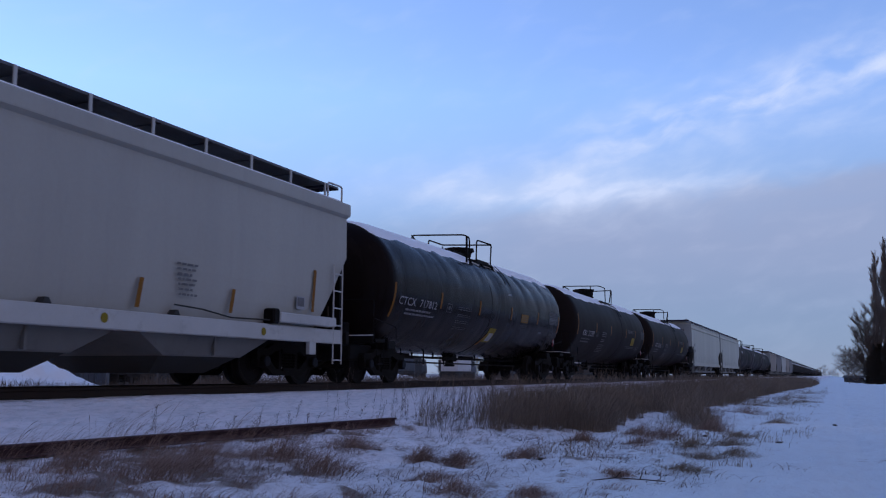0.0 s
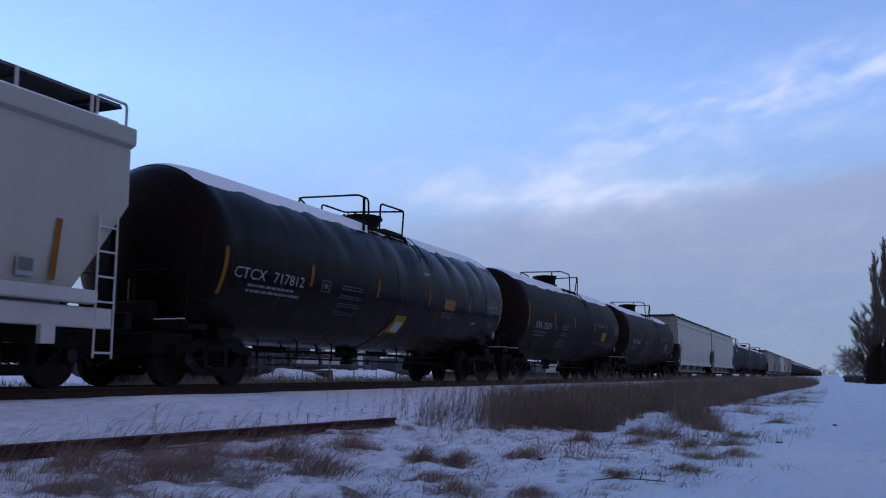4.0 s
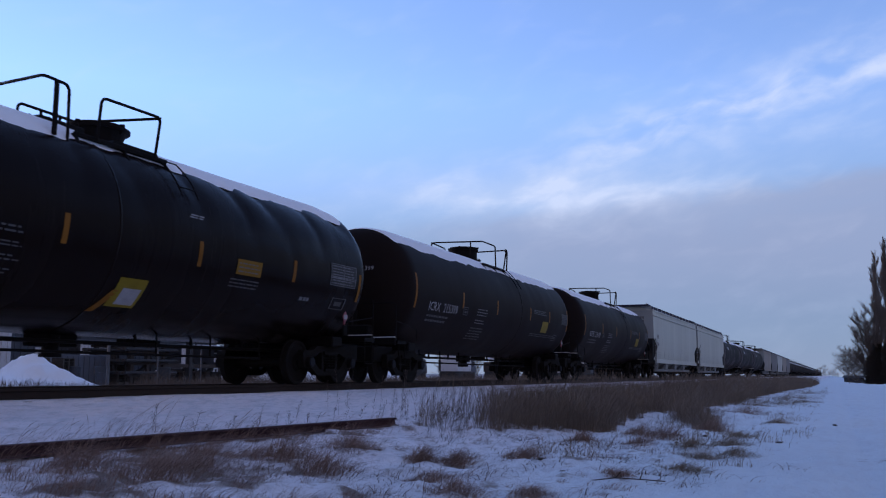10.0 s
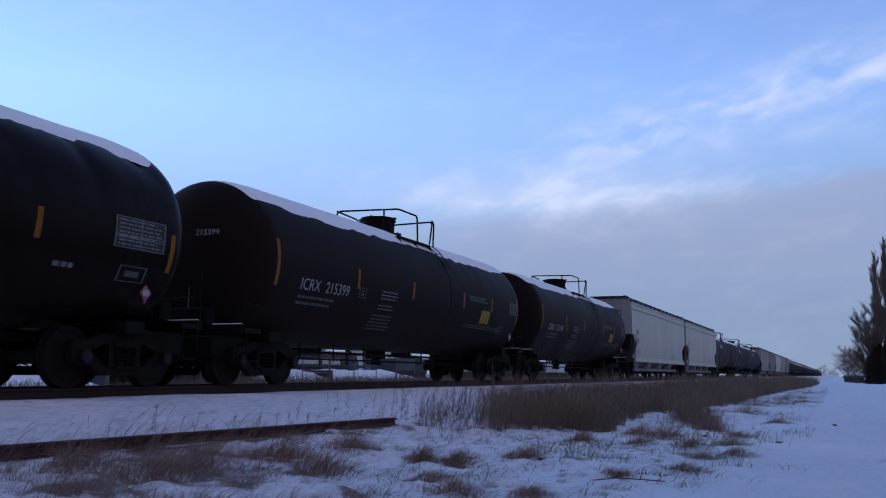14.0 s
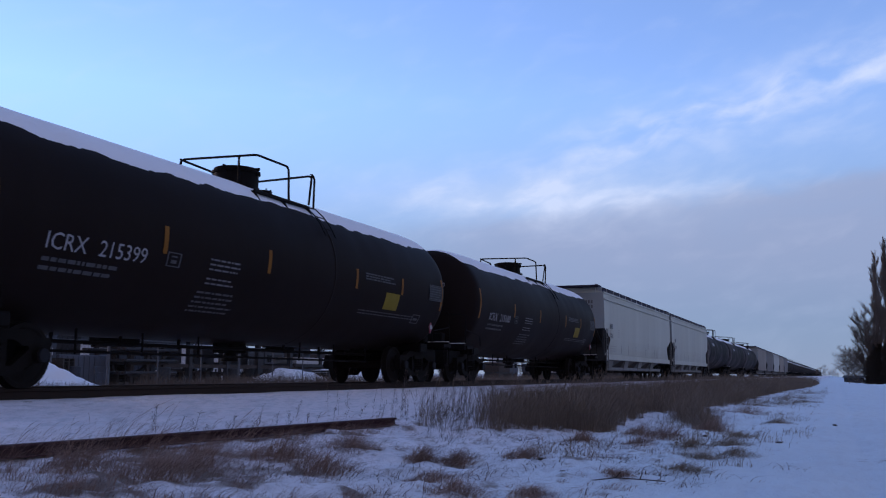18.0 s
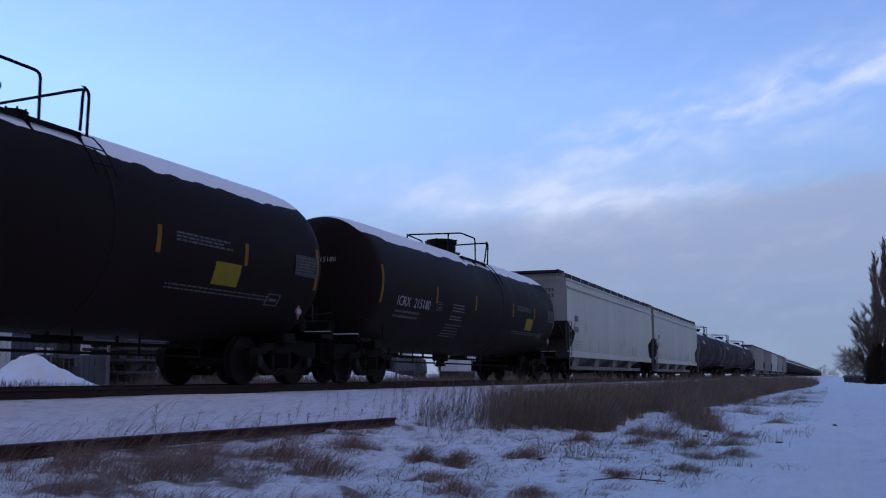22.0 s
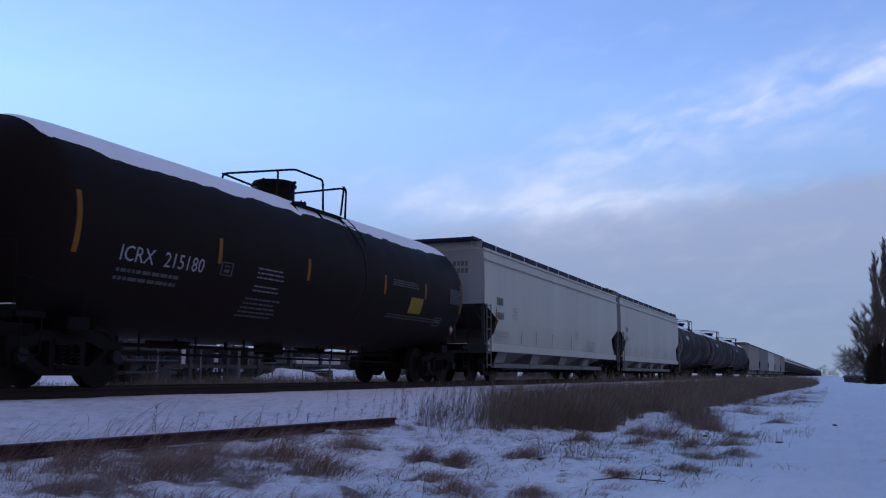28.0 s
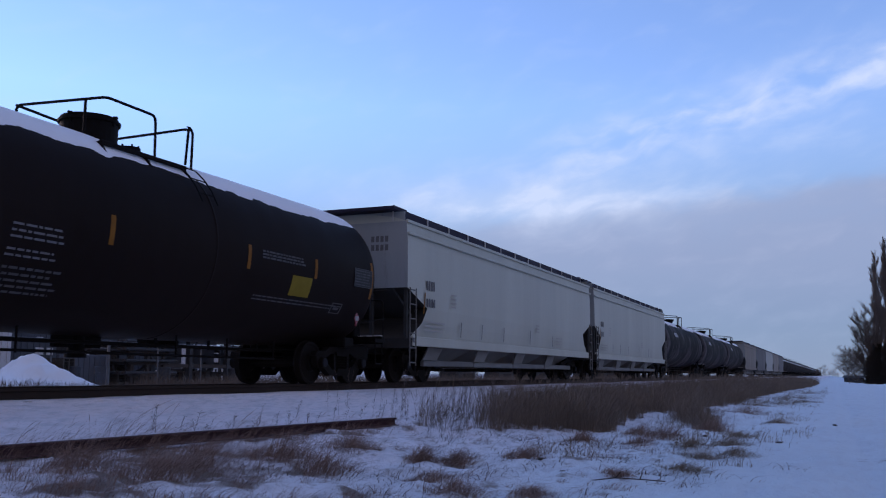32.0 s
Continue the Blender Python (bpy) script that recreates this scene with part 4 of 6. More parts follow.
    p = part("hazard_placard", bm, PLACARD_RED, car, "red and white diamond placard")
    bm = bmesh.new()
    box(bm, x - 0.07, x + 0.07, y - 0.012, y - 0.006, z - 0.05, z + 0.05)
    part("panel", bm, STENCIL_WHITE, p)


def make_hopper(side, half_pitch=9.85, bays=4, kind=2, fine=True):
    """A covered hopper: kind 2 has a deep smooth side over open bays; 1 is the one with a broad sill."""
    car = new("covered_hopper")
    e = half_pitch - (0.42 if kind == 2 else 0.90)     # end of the body
    top, waist, foot = (4.02 if kind == 2 else 3.89), (2.35 if kind == 2 else 2.70), 1.12
    notch = ([1.12, 1.3, 1.8, 2.35], [0.35, 0.6, 1.55, 0.0]) if kind == 2 else ([1.12, 2.70], [1.16, 0.0])    # ends cut back below the waist
    bm = bmesh.new()
    prof = [(foot, 1.50), (1.7, 1.575), (2.6, 1.60), (3.5, 1.59), (top, 1.55)]      # side plates bow out a little

    def wide(z):
        return float(np.interp(z, [p[0] for p in prof], [p[1] for p in prof]))

    cols = 24
    for s in (-1, 1):
        rows = []
        for z in (foot, 1.25, 1.5, 1.9, 2.1, waist, 3.0, 3.5, top):
            ins = float(np.interp(z, *notch))
            rows.append([bm.verts.new((-(e - ins) + 2 * (e - ins) * j / cols, s * wide(z), z)) for j in range(cols + 1)])
        for a, b in zip(rows, rows[1:]):
            for j in range(cols):
                bm.faces.new((a[j], a[j + 1], b[j + 1], b[j]))
        if s == -1:
            left = rows
        else:
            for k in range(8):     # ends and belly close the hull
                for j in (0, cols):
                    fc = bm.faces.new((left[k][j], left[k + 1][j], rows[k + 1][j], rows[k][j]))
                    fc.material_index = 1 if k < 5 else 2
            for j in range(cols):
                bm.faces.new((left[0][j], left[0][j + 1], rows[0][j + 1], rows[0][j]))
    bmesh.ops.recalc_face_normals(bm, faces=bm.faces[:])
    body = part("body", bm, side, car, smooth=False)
    # below the waist the cut-back ends have their shade painted on as dark steel
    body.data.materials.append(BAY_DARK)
    # end walls in the tone with their shade painted in
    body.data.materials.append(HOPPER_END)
    bm = bmesh.new()                       # arched roof
    drop = 0.0 if kind == 2 else 0.13
    arc = [(-1.56, 4.02), (-1.2, 4.14), (-0.6, 4.22), (0, 4.25), (0.6, 4.22), (1.2, 4.14), (1.56, 4.02)]
    a = [bm.verts.new((-e, y, z - drop)) for y, z in arc]
    b = [bm.verts.new((e, y, z - drop)) for y, z in arc]
    bm.faces.new(a)
    bm.faces.new(b)
    for k in range(6):
        bm.faces.new((a[k], a[k + 1], b[k + 1], b[k]))
    bm.faces.new((a[0], a[-1], b[-1], b[0]))
    bmesh.ops.recalc_face_normals(bm, faces=bm.faces[:])
    part("roof", bm, side, car)
    for s in (-1, 1):
        bm = bmesh.new()                   # eave moulding
        if kind == 1:                      # a deep chord with a sloping underside
            loops = [[bm.verts.new((x, s * y, z)) for y, z in ((1.55, 3.56), (1.585, 3.565), (1.67, 3.615), (1.675, 3.64), (1.675, 3.84), (1.655, 3.87), (1.55, 3.89))] for x in (-e - 0.02, e + 0.02)]
            for k in range(7):
                bm.faces.new((loops[0][k], loops[0][(k + 1) % 7], loops[1][(k + 1) % 7], loops[1][k]))
            for lp in loops:
                bm.faces.new(lp)
            bmesh.ops.recalc_face_normals(bm, faces=bm.faces[:])
        else:
            box(bm, -e, e, s * 1.60 - 0.05, s * 1.60 + 0.05, 3.68, 3.74, 0.015)
            box(bm, -e - 0.02, e + 0.02, s * 1.57 - 0.03, s * 1.57 + 0.03, 3.98, 4.06, 0.01)
        part("eave_rail", bm, side, car)
        bm = bmesh.new()                   # side sill
        if kind == 1:
            box(bm, -half_pitch + 1.2, half_pitch - 1.2, s * 1.60 - 0.07, s * 1.60 + 0.07, 0.84, 1.13, 0.015)
        else:
            box(bm, -half_pitch + 0.75, half_pitch - 0.75, s * 1.54 - 0.05, s * 1.54 + 0.05, 0.92, 1.16, 0.015)
        part("side_sill", bm, SILL_PALE if kind == 1 else side, car)
    # running boards on the roof, on posts
    low, high = (4.09, 4.36) if kind == 2 else (4.11, 4.26)
    for s in (-1, 1):
        bm = bmesh.new()
        if kind == 1:
            for j in range(6):
                box(bm, -e + 0.2, e - 0.05, s * (0.745 + j * 0.115) - 0.056, s * (0.745 + j * 0.115) + 0.056, 4.235, 4.262)
            box(bm, -e + 0.2, e - 0.05, s * 1.387 - 0.006, s * 1.387 + 0.006, 4.222, 4.266)
            for j in range(13):
                x = -e + 0.4 + (2 * e - 0.8) * j / 12
                box(bm, x - 0.03, x + 0.03, min(s * 0.72, s * 1.37), max(s * 0.72, s * 1.37), 4.212, 4.234)
        else:
            for j in range(2):
                box(bm, -e + 0.2, e - 0.2, s * 1.08 + j * 0.15 - 0.15, s * 1.08 + j * 0.15 - 0.03, high - 0.03, high)
            box(bm, -e + 0.2, e - 0.2, s * 1.26 - 0.012, s * 1.26 + 0.012, low, high + 0.008)
        part("running_board", bm, DECK_STEEL if kind == 1 else DARK_GRATING, car, "dark grating running board along the roof")
        if kind == 2:
            part("end_walk", box(bmesh.new(), s * e - 0.42, s * e + 0.34, -1.4, 1.4, 4.27, 4.35), DARK_GRATING, car)
            part("end_plate", box(bmesh.new(), s * e + 0.005, s * e + 0.03, -1.5, 1.5, 3.98, 4.265), HOPPER_END, car)
        else:
            part("end_walk", box(bmesh.new(), s * e - 0.55, s * e + 0.02, -1.36, 1.36, 4.22, 4.26), DARK_GRATING, car)
        if kind == 1:
            part("snow", box(bmesh.new(), -e + 0.1, e - 0.25, s * 1.45 - 0.12, s * 1.45 + 0.10, 3.90, 3.93, 0.012), SNOW, car, "thin snow along the roof edge")
        post = None
        for k in range(13 if fine else 0):
            x = -e + 0.4 + (2 * e - 0.8) * k / 12 - (0.25 if kind == 1 else 0.0)
            if post is None:
                post = part("board_post", box(bmesh.new(), -0.028, 0.028, -0.012, 0.012, 3.88 if kind == 1 else 4.03, high), SILL_PALE, car)
                post.matrix_basis = pose(x, s * (1.408 if kind == 1 else 1.29), 0)
            else:
                shared("board_post", post, car, pose(x, s * (1.408 if kind == 1 else 1.29), 0))
    for k in range(6):
        x = -e + 1.6 + (2 * e - 3.2) * k / 5
        part("roof_hatch", box(bmesh.new(), x - 0.9, x + 0.9, -0.42, 0.42, 4.22, 4.33, 0.03), side, car)
    # sloping end sheets and their struts, the shade of the ends put into their dark colour
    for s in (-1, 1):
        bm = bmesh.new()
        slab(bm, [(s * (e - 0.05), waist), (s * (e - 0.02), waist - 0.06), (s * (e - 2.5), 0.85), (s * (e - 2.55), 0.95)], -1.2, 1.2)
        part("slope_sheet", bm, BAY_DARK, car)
        bm = bmesh.new()
        box(bm, s * (half_pitch - 0.75) - 0.08, s * (half_pitch - 0.75) + 0.08, -1.58, 1.58, 0.86, 1.12, 0.02)
        box(bm, s * (half_pitch - 0.45), s * (half_pitch - 3.0), -0.22, 0.22, 0.74, 1.08, 0.02)
        for y in (-1.5, -0.55, 0.55, 1.5):
            box(bm, s * (e - 0.12) - 0.05, s * (e - 0.12) + 0.05, y - 0.04, y + 0.04, 1.1, waist + 0.1)
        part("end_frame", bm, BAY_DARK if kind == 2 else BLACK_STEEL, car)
        if fine:
            bm = bmesh.new()               # ladders: one on the side, one on the end
            ladder(bm, s * (half_pitch - (0.62 if kind == 2 else 1.35)), -1.66, 0.42, 2.35 if kind == 2 else 2.5, 0.36, "x", 0.018, 0.36)
            part("ladder", bm, SILL_PALE if kind == 1 else BAY_STEEL, car, "pale steel ladder")
            for y in ((-1.2, 1.2) if kind == 2 else (-1.42, 1.42)):
                bm = bmesh.new()
                pipe(bm, rounded([(s * (e - 0.55), y, 3.9 if kind == 1 else 4.3), (s * (e - 0.55), y, 4.29 if kind == 1 else 4.42), (s * (e + 0.06), y, 4.29 if kind == 1 else 4.42), (s * (e + 0.06), y, 3.75 if kind == 1 else 4.02)], 0.06), 0.022)
                part("handrail", bm, SILL_PALE, car)
    # discharge bays
    lo, hi = (-e + 2.0, e - 2.0) if kind == 2 else (-6.09, 6.09)
    w = (hi - lo) / bays
    for k in range(bays):
        c = lo + w * (k + 0.5)

        def funnel(levels):
            """A closed funnel through rectangles (half length, half width, height)."""
            bm = bmesh.new()
            rings = [[bm.verts.new((c + sx * a, sy * b, z)) for sx, sy in ((-1, -1), (1, -1), (1, 1), (-1, 1))] for a, b, z in levels]
            for u, v in zip(rings, rings[1:]):
                for i in range(4):
                    bm.faces.new((u[i], u[(i + 1) % 4], v[(i + 1) % 4], v[i]))
            bm.faces.new(rings[0])
            bm.faces.new(rings[-1])
            bmesh.ops.recalc_face_normals(bm, faces=bm.faces[:])
            return bm

        if kind == 1:
            bay = part("discharge_bay", funnel([(1.80, 1.47, 0.86), (1.10, 1.36, 0.53), (1.06, 1.34, 0.50)]), BAY_PAINT, car, "dirty grey sloping hopper bay, darkened for shade")
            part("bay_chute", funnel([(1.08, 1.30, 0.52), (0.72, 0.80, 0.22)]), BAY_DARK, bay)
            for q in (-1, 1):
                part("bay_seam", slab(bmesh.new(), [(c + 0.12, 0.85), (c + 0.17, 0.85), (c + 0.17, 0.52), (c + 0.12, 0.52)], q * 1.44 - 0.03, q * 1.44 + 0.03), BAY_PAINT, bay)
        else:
            # dark tone puts the shade of the sloping sheets into the bay's colour
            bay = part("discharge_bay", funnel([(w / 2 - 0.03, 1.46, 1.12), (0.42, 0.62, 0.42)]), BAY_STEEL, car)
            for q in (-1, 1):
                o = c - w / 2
                # paler plate, added for the lit facet between two bays
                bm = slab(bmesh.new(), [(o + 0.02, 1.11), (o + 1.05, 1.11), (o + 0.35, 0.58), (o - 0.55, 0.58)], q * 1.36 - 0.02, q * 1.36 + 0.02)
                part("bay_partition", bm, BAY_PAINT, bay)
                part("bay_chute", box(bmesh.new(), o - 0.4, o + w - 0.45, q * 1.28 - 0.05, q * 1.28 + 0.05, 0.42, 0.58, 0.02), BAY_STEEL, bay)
        bm = box(bmesh.new(), c - 0.55, c + 0.55, -0.72, 0.72, 0.30, 0.40, 0.02)
        rod(bm, (c - 0.3, -0.95, 0.35), (c - 0.3, 0.95, 0.35), 0.04, 8)
        part("outlet_gate", bm, BLACK_STEEL, bay)
    hopper_marks(car, kind, e, fine)
    for o in car.children_recursive:
        if o.name.startswith("stencil_block"):
            tagged(o, kind="stuff")
    add_running_gear(car, half_pitch, half_pitch - 2.32, fine)
    return car


def flat(bm, x0, x1, z0, z1, y=-1.612, lean=0.0):
    vs = [bm.verts.new(p) for p in ((x0, y, z0), (x1, y, z0), (x1 + lean, y, z1), (x0 + lean, y, z1))]
    bm.faces.new(vs)
    return bm


def hopper_marks(car, kind, e, fine):
    rnd = random.Random(11)
    if not fine:
        return
    if kind == 2:
        for x, h in ((-5.9, 0.42), (-4.2, 0.45), (-2.2, 0.45), (0.6, 0.48), (3.4, 0.42)):
            part("reflector_strip", flat(bmesh.new(), x - 0.03, x + 0.03, 1.24, 1.24 + h, lean=0.08), BAY_STEEL, car, "dull reflective strip")
        part("reflector_strip", flat(bmesh.new(), -8.5, -8.44, 1.75, 2.3, lean=0.1), YELLOW, car, "worn yellow strip")
        for k in range(4):                 # two short lines of dark characters, not legible
            for x, step, z0, z1 in ((-8.30, 0.15, 2.38, 2.62), (-8.30, 0.16, 1.94, 2.16)):
                part("stencil_character", flat(bmesh.new(), x + k * step, x + k * step + 0.10, z0, z1), STENCIL_DARK, car, "dark stencilled character")
        for k in range(4):                 # the same, smaller, on the end wall
            for z in (3.30, 3.52):
                bm = bmesh.new()
                bm.faces.new([bm.verts.new((-e - 0.006, -1.05 + 0.13 * k + y, z + q)) for y, q in ((0, 0), (0.09, 0), (0.09, 0.15), (0, 0.15))])
                part("end_character", bm, STENCIL_DARK, car)
        for x0, x1, z1, rows in ((-8.4, -6.9, 1.58, 3), (1.3, 1.8, 1.95, 3), (3.9, 4.8, 1.6, 4), (-6.6, -6.2, 2.4, 4)):
            bm = bmesh.new()
            for k in range(rows):
                flat(bm, x0, x1 - rnd.uniform(0, 0.2) * (x1 - x0), z1 - k * 0.11 - 0.045, z1 - k * 0.11)
            part("stencil_block", bm, HOPPER_GREY, car)
        bm = bmesh.new()
        flat(bm, -9.12, -8.98, 1.0, 1.12, -1.60)
        part("sign", bm, STENCIL_DARK, car)
    else:
        for x, z0, z1 in ((2.05, 1.2, 1.66), (4.4, 1.26, 1.68), (7.15, 1.45, 2.3)):
            part("reflector_strip", flat(bmesh.new(), x - 0.05, x + 0.05, z0, z1, lean=0.09), YELLOW, car, "worn orange-yellow strip")
        bm = bmesh.new()
        for k in range(7):
            x = 2.93 + 0.012 * k
            while x < 3.42 - 0.06 * (k % 3):
                wide_word = rnd.uniform(0.05, 0.16)
                flat(bm, x, x + wide_word, 1.99 - k * 0.082 - (0.036 if k != 2 else 0.05), 1.99 - k * 0.082, lean=0.012)
                x += wide_word + 0.025
        part("stencil_block", bm, STENCIL_DARK, car, "dark stencil lines")
        bm = bmesh.new()
        flat(bm, 6.55, 6.85, 1.47, 1.72)
        sign = part("sign", bm, STENCIL_WHITE, car)
        part("panel", flat(bmesh.new(), 6.58, 6.82, 1.53, 1.70, -1.617), STENCIL_DARK, sign)
        for x, z in ((1.33, 1.0), (5.35, 0.98)):
            bm = bmesh.new()
            ring = [bm.verts.new((x + 0.075 * math.cos(a * math.pi / 6), -1.677, z + 0.075 * math.sin(a * math.pi / 6))) for a in range(12)]
            bm.faces.new(ring)
            part("yellow_dot", bm, PLACARD_YELLOW, car)
        bm = bmesh.new()                   # long pale box on the sill, with a dark end
        box(bm, 5.75, 7.85, -1.78, -1.56, 1.17, 1.36, 0.02)
        part("sill_box", bm, SILL_PALE, car, "long pale steel box on the sill")
        bm = box(bmesh.new(), 5.55, 5.76, -1.76, -1.5, 1.14, 1.42, 0.03)
        part("box_end", bm, BLACK_STEEL, car)
        bm = bmesh.new()
        box(bm, 6.95, 7.2, -1.69, -1.6, 0.60, 0.86, 0.01)
        part("sign", bm, SILL_PALE, car)
        bm = bmesh.new()
        pipe(bm, [(2.9, -1.63, 1.30), (3.6, -1.63, 1.27), (4.4, -1.63, 1.18), (5.6, -1.66, 1.2)], 0.014)
        part("cable", bm, BAY_DARK, car)
        for x in (-3.2, 0.3, 2.95):
            bm = slab(bmesh.new(), [(x - 0.09, 1.13), (x + 0.09, 1.13), (x + 0.03, 1.22), (x - 0.03, 1.22)], -1.64, -1.5)
            part("jacking_lug", bm, BAY_DARK, car)


# the train, from its head: kind and the centre along the train, in metres
TRAIN = []                                 # (car, place along the train)


def make_train():
    grp = "cars of the freight train"

    def add(car, x, label, category):
        tagged(car, label, category, grp)
        car.matrix_basis = pose(x, TRACK_Y, 0)
        TRAIN.append((car, x))
        return car

    add(make_hopper(HOPPER_GREY, 9.45, 3, 1), 8.35, "grey covered hopper car with a pale side sill", "hopper car")
    add(make_tank_car(1, "CTCX 717812", 2, shell=TANK_JACKET), 26.67, "black tank car with a rippled jacket and snowy top", "tank car")
    add(make_tank_car(2, "ICRX 215399", 3), 44.18, "smooth black tank car with white marks and snowy top", "tank car")
    add(make_tank_car(2, "ICRX 215180", 4), 61.69, "smooth black tank car with white marks and snowy top", "tank car")
    pale = add(make_hopper(HOPPER_PALE), 80.3, "pale grey-green covered hopper car with smooth sides", "hopper car")
    add(copy_thing(pale, pose(0, 0, 0)), 100.0, "pale grey-green covered hopper car with smooth sides", "hopper car")
    old = make_tank_car(1, "", 7, fine=False, shell=TANK_OLD, half_pitch=9.6, plain=True)
    bm = patch(bmesh.new(), -5.6, -4.2, 14, 24, 0.01)
    part("sign", bm, STENCIL_WHITE, old, "white panel")
    x = 119.4
    add(old, x, "weathered dark tank car with a snowy top", "tank car")
    for k in range(2):
        x += 19.2
        add(copy_thing(old, pose(0, 0, 0)), x, "weathered dark tank car with a snowy top", "tank car")
    x += 9.6
    tan, brown = make_hopper(HOPPER_TAN, fine=False), make_hopper(HOPPER_BROWN, fine=False)
    grey = make_hopper(HOPPER_GREY, fine=False)
    for k, (car, word) in enumerate(((tan, "tan"), (brown, "brown"), (grey, "grey"), (None, "tan"), (None, "brown"))):
        x += 9.85
        src = car or (tan if word == "tan" else brown)
        add(car or copy_thing(src, pose(0, 0, 0)), x, word + " covered hopper car, dusty and faded", "hopper car")
        x += 9.85
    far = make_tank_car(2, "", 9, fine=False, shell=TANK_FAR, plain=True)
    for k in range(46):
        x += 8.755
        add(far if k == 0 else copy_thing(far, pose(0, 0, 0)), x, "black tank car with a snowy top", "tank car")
        x += 8.755


# ---- dead grass ----
def blades(name, roots, material, label, seed, width=0.006, segs=4, wind=None, heads=0.0, spread=1.0, origin=None):
    """One mesh of bent blades; roots: rows of x, y, height, lean, droop."""
    rnd = np.random.RandomState(seed)
    n = len(roots)
    R = np.array(roots)
    ang = rnd.uniform(0, 2 * np.pi, n) if wind is None else rnd.normal(wind, spread, n)
    face = rnd.uniform(0, np.pi, n)
    z0 = np.array([ground_z(x, y) for x, y in R[:, :2]]) - 0.012
    w = width * rnd.uniform(0.6, 1.4, n)
    plume = (rnd.uniform(0, 1, n) < 0.5) * rnd.uniform(0.5, 1.0, n)
    P = np.zeros((n, segs * 2 + 1, 3))
    kink = rnd.uniform(-0.06, 0.06, (n, 2)) * R[:, 2:3]
    for k in range(segs + 1):
        f = k / segs
        out = R[:, 3] * f ** 1.6
        cx = R[:, 0] + out * np.cos(ang) + kink[:, 0] * math.sin(f * 5)
        cy = R[:, 1] + out * np.sin(ang) + kink[:, 1] * math.sin(f * 5)
        cz = z0 + R[:, 2] * (f * (1 + R[:, 4]) - R[:, 4] * f * f)
        if k == segs:
            P[:, 2 * segs] = np.stack([cx, cy, cz], -1)
        else:
            ww = w * (1 - 0.5 * f) * (1 + (heads * plume if k == segs - 1 else 0))
            P[:, 2 * k] = np.stack([cx - ww * np.cos(face), cy - ww * np.sin(face), cz], -1)
            P[:, 2 * k + 1] = np.stack([cx + ww * np.cos(face), cy + ww * np.sin(face), cz], -1)
    m = segs * 2 + 1
    base = np.arange(n) * m
    quads = np.concatenate([np.stack([base + 2 * k, base + 2 * k + 1, base + 2 * k + 3, base + 2 * k + 2], -1) for k in range(segs - 1)])
    tris = np.stack([base + 2 * segs - 2, base + 2 * segs - 1, base + 2 * segs], -1)
    if origin:
        P -= np.array(origin)
    me = bpy.data.meshes.new(name)
    me.from_pydata(P.reshape(-1, 3).tolist(), [], quads.tolist() + tris.tolist())
    ob = tagged(link(name, me, material), label, "grass", kind="stuff")
    if origin:
        ob.matrix_basis = pose(*origin)
    return ob


def sprigs(name, stalks, material, label, seed, twig=0.055, count=34):
    """Upright dead weeds: thin stalks with short side twigs and seed heads all along their upper part."""
    rnd = random.Random(seed)
    V, F = [], []

    def stroke(p, q, w):
        a = rnd.uniform(0, 3.1416)
        c = Vector((w * math.cos(a), w * math.sin(a), 0))
        i = len(V)
        V.extend((tuple(p - c), tuple(p + c), tuple(q + c * 0.5), tuple(q - c * 0.5)))
        F.append((i, i + 1, i + 2, i + 3))

    for x, y, h, lean in stalks:
        p = Vector((x, y, ground_z(x, y) - 0.02))
        a = rnd.gauss(-1.17, 1.0)
        out = Vector((math.cos(a), math.sin(a), 0)) * lean
        line = [p + Vector((0, 0, h * f)) + out * f ** 2 for f in (0, 0.25, 0.5, 0.75, 1.0)]
        for u, v in zip(line, line[1:]):
            stroke(u, v, 0.0017)
        for k in range(count):
            f = 1 - 0.85 * rnd.random() ** 1.4
            j = min(3, int(f * 4))
            c = line[j].lerp(line[j + 1], f * 4 - j)
            b = rnd.uniform(0, 6.2832)
            d = Vector((math.cos(b), math.sin(b), rnd.uniform(0.3, 1.6))).normalized() * twig * rnd.uniform(0.4, 1.2) * (1.25 - 0.8 * f)
            stroke(c, c + d, 0.0010)
            stroke(c + d * 0.75, c + d * 1.15, 0.0026)
    me = bpy.data.meshes.new(name)
    me.from_pydata(V, [], F)
    return tagged(link(name, me, material), label, "weeds", kind="stuff")


STAND_X = [10.3, 11.3, 11.7, 12.1, 12.5, 13.0, 14.2, 17.1, 18.5, 22, 30, 38, 53, 73, 95]
STAND_Y = [4.45, 3.85, 3.60, 3.32, 3.05, 2.88, 3.20, 3.40, 3.15, 2.75, 2.45, 2.45, 2.05, 1.45, 1.3]
SWAYING = []                       # grass that the wind moves, with its place


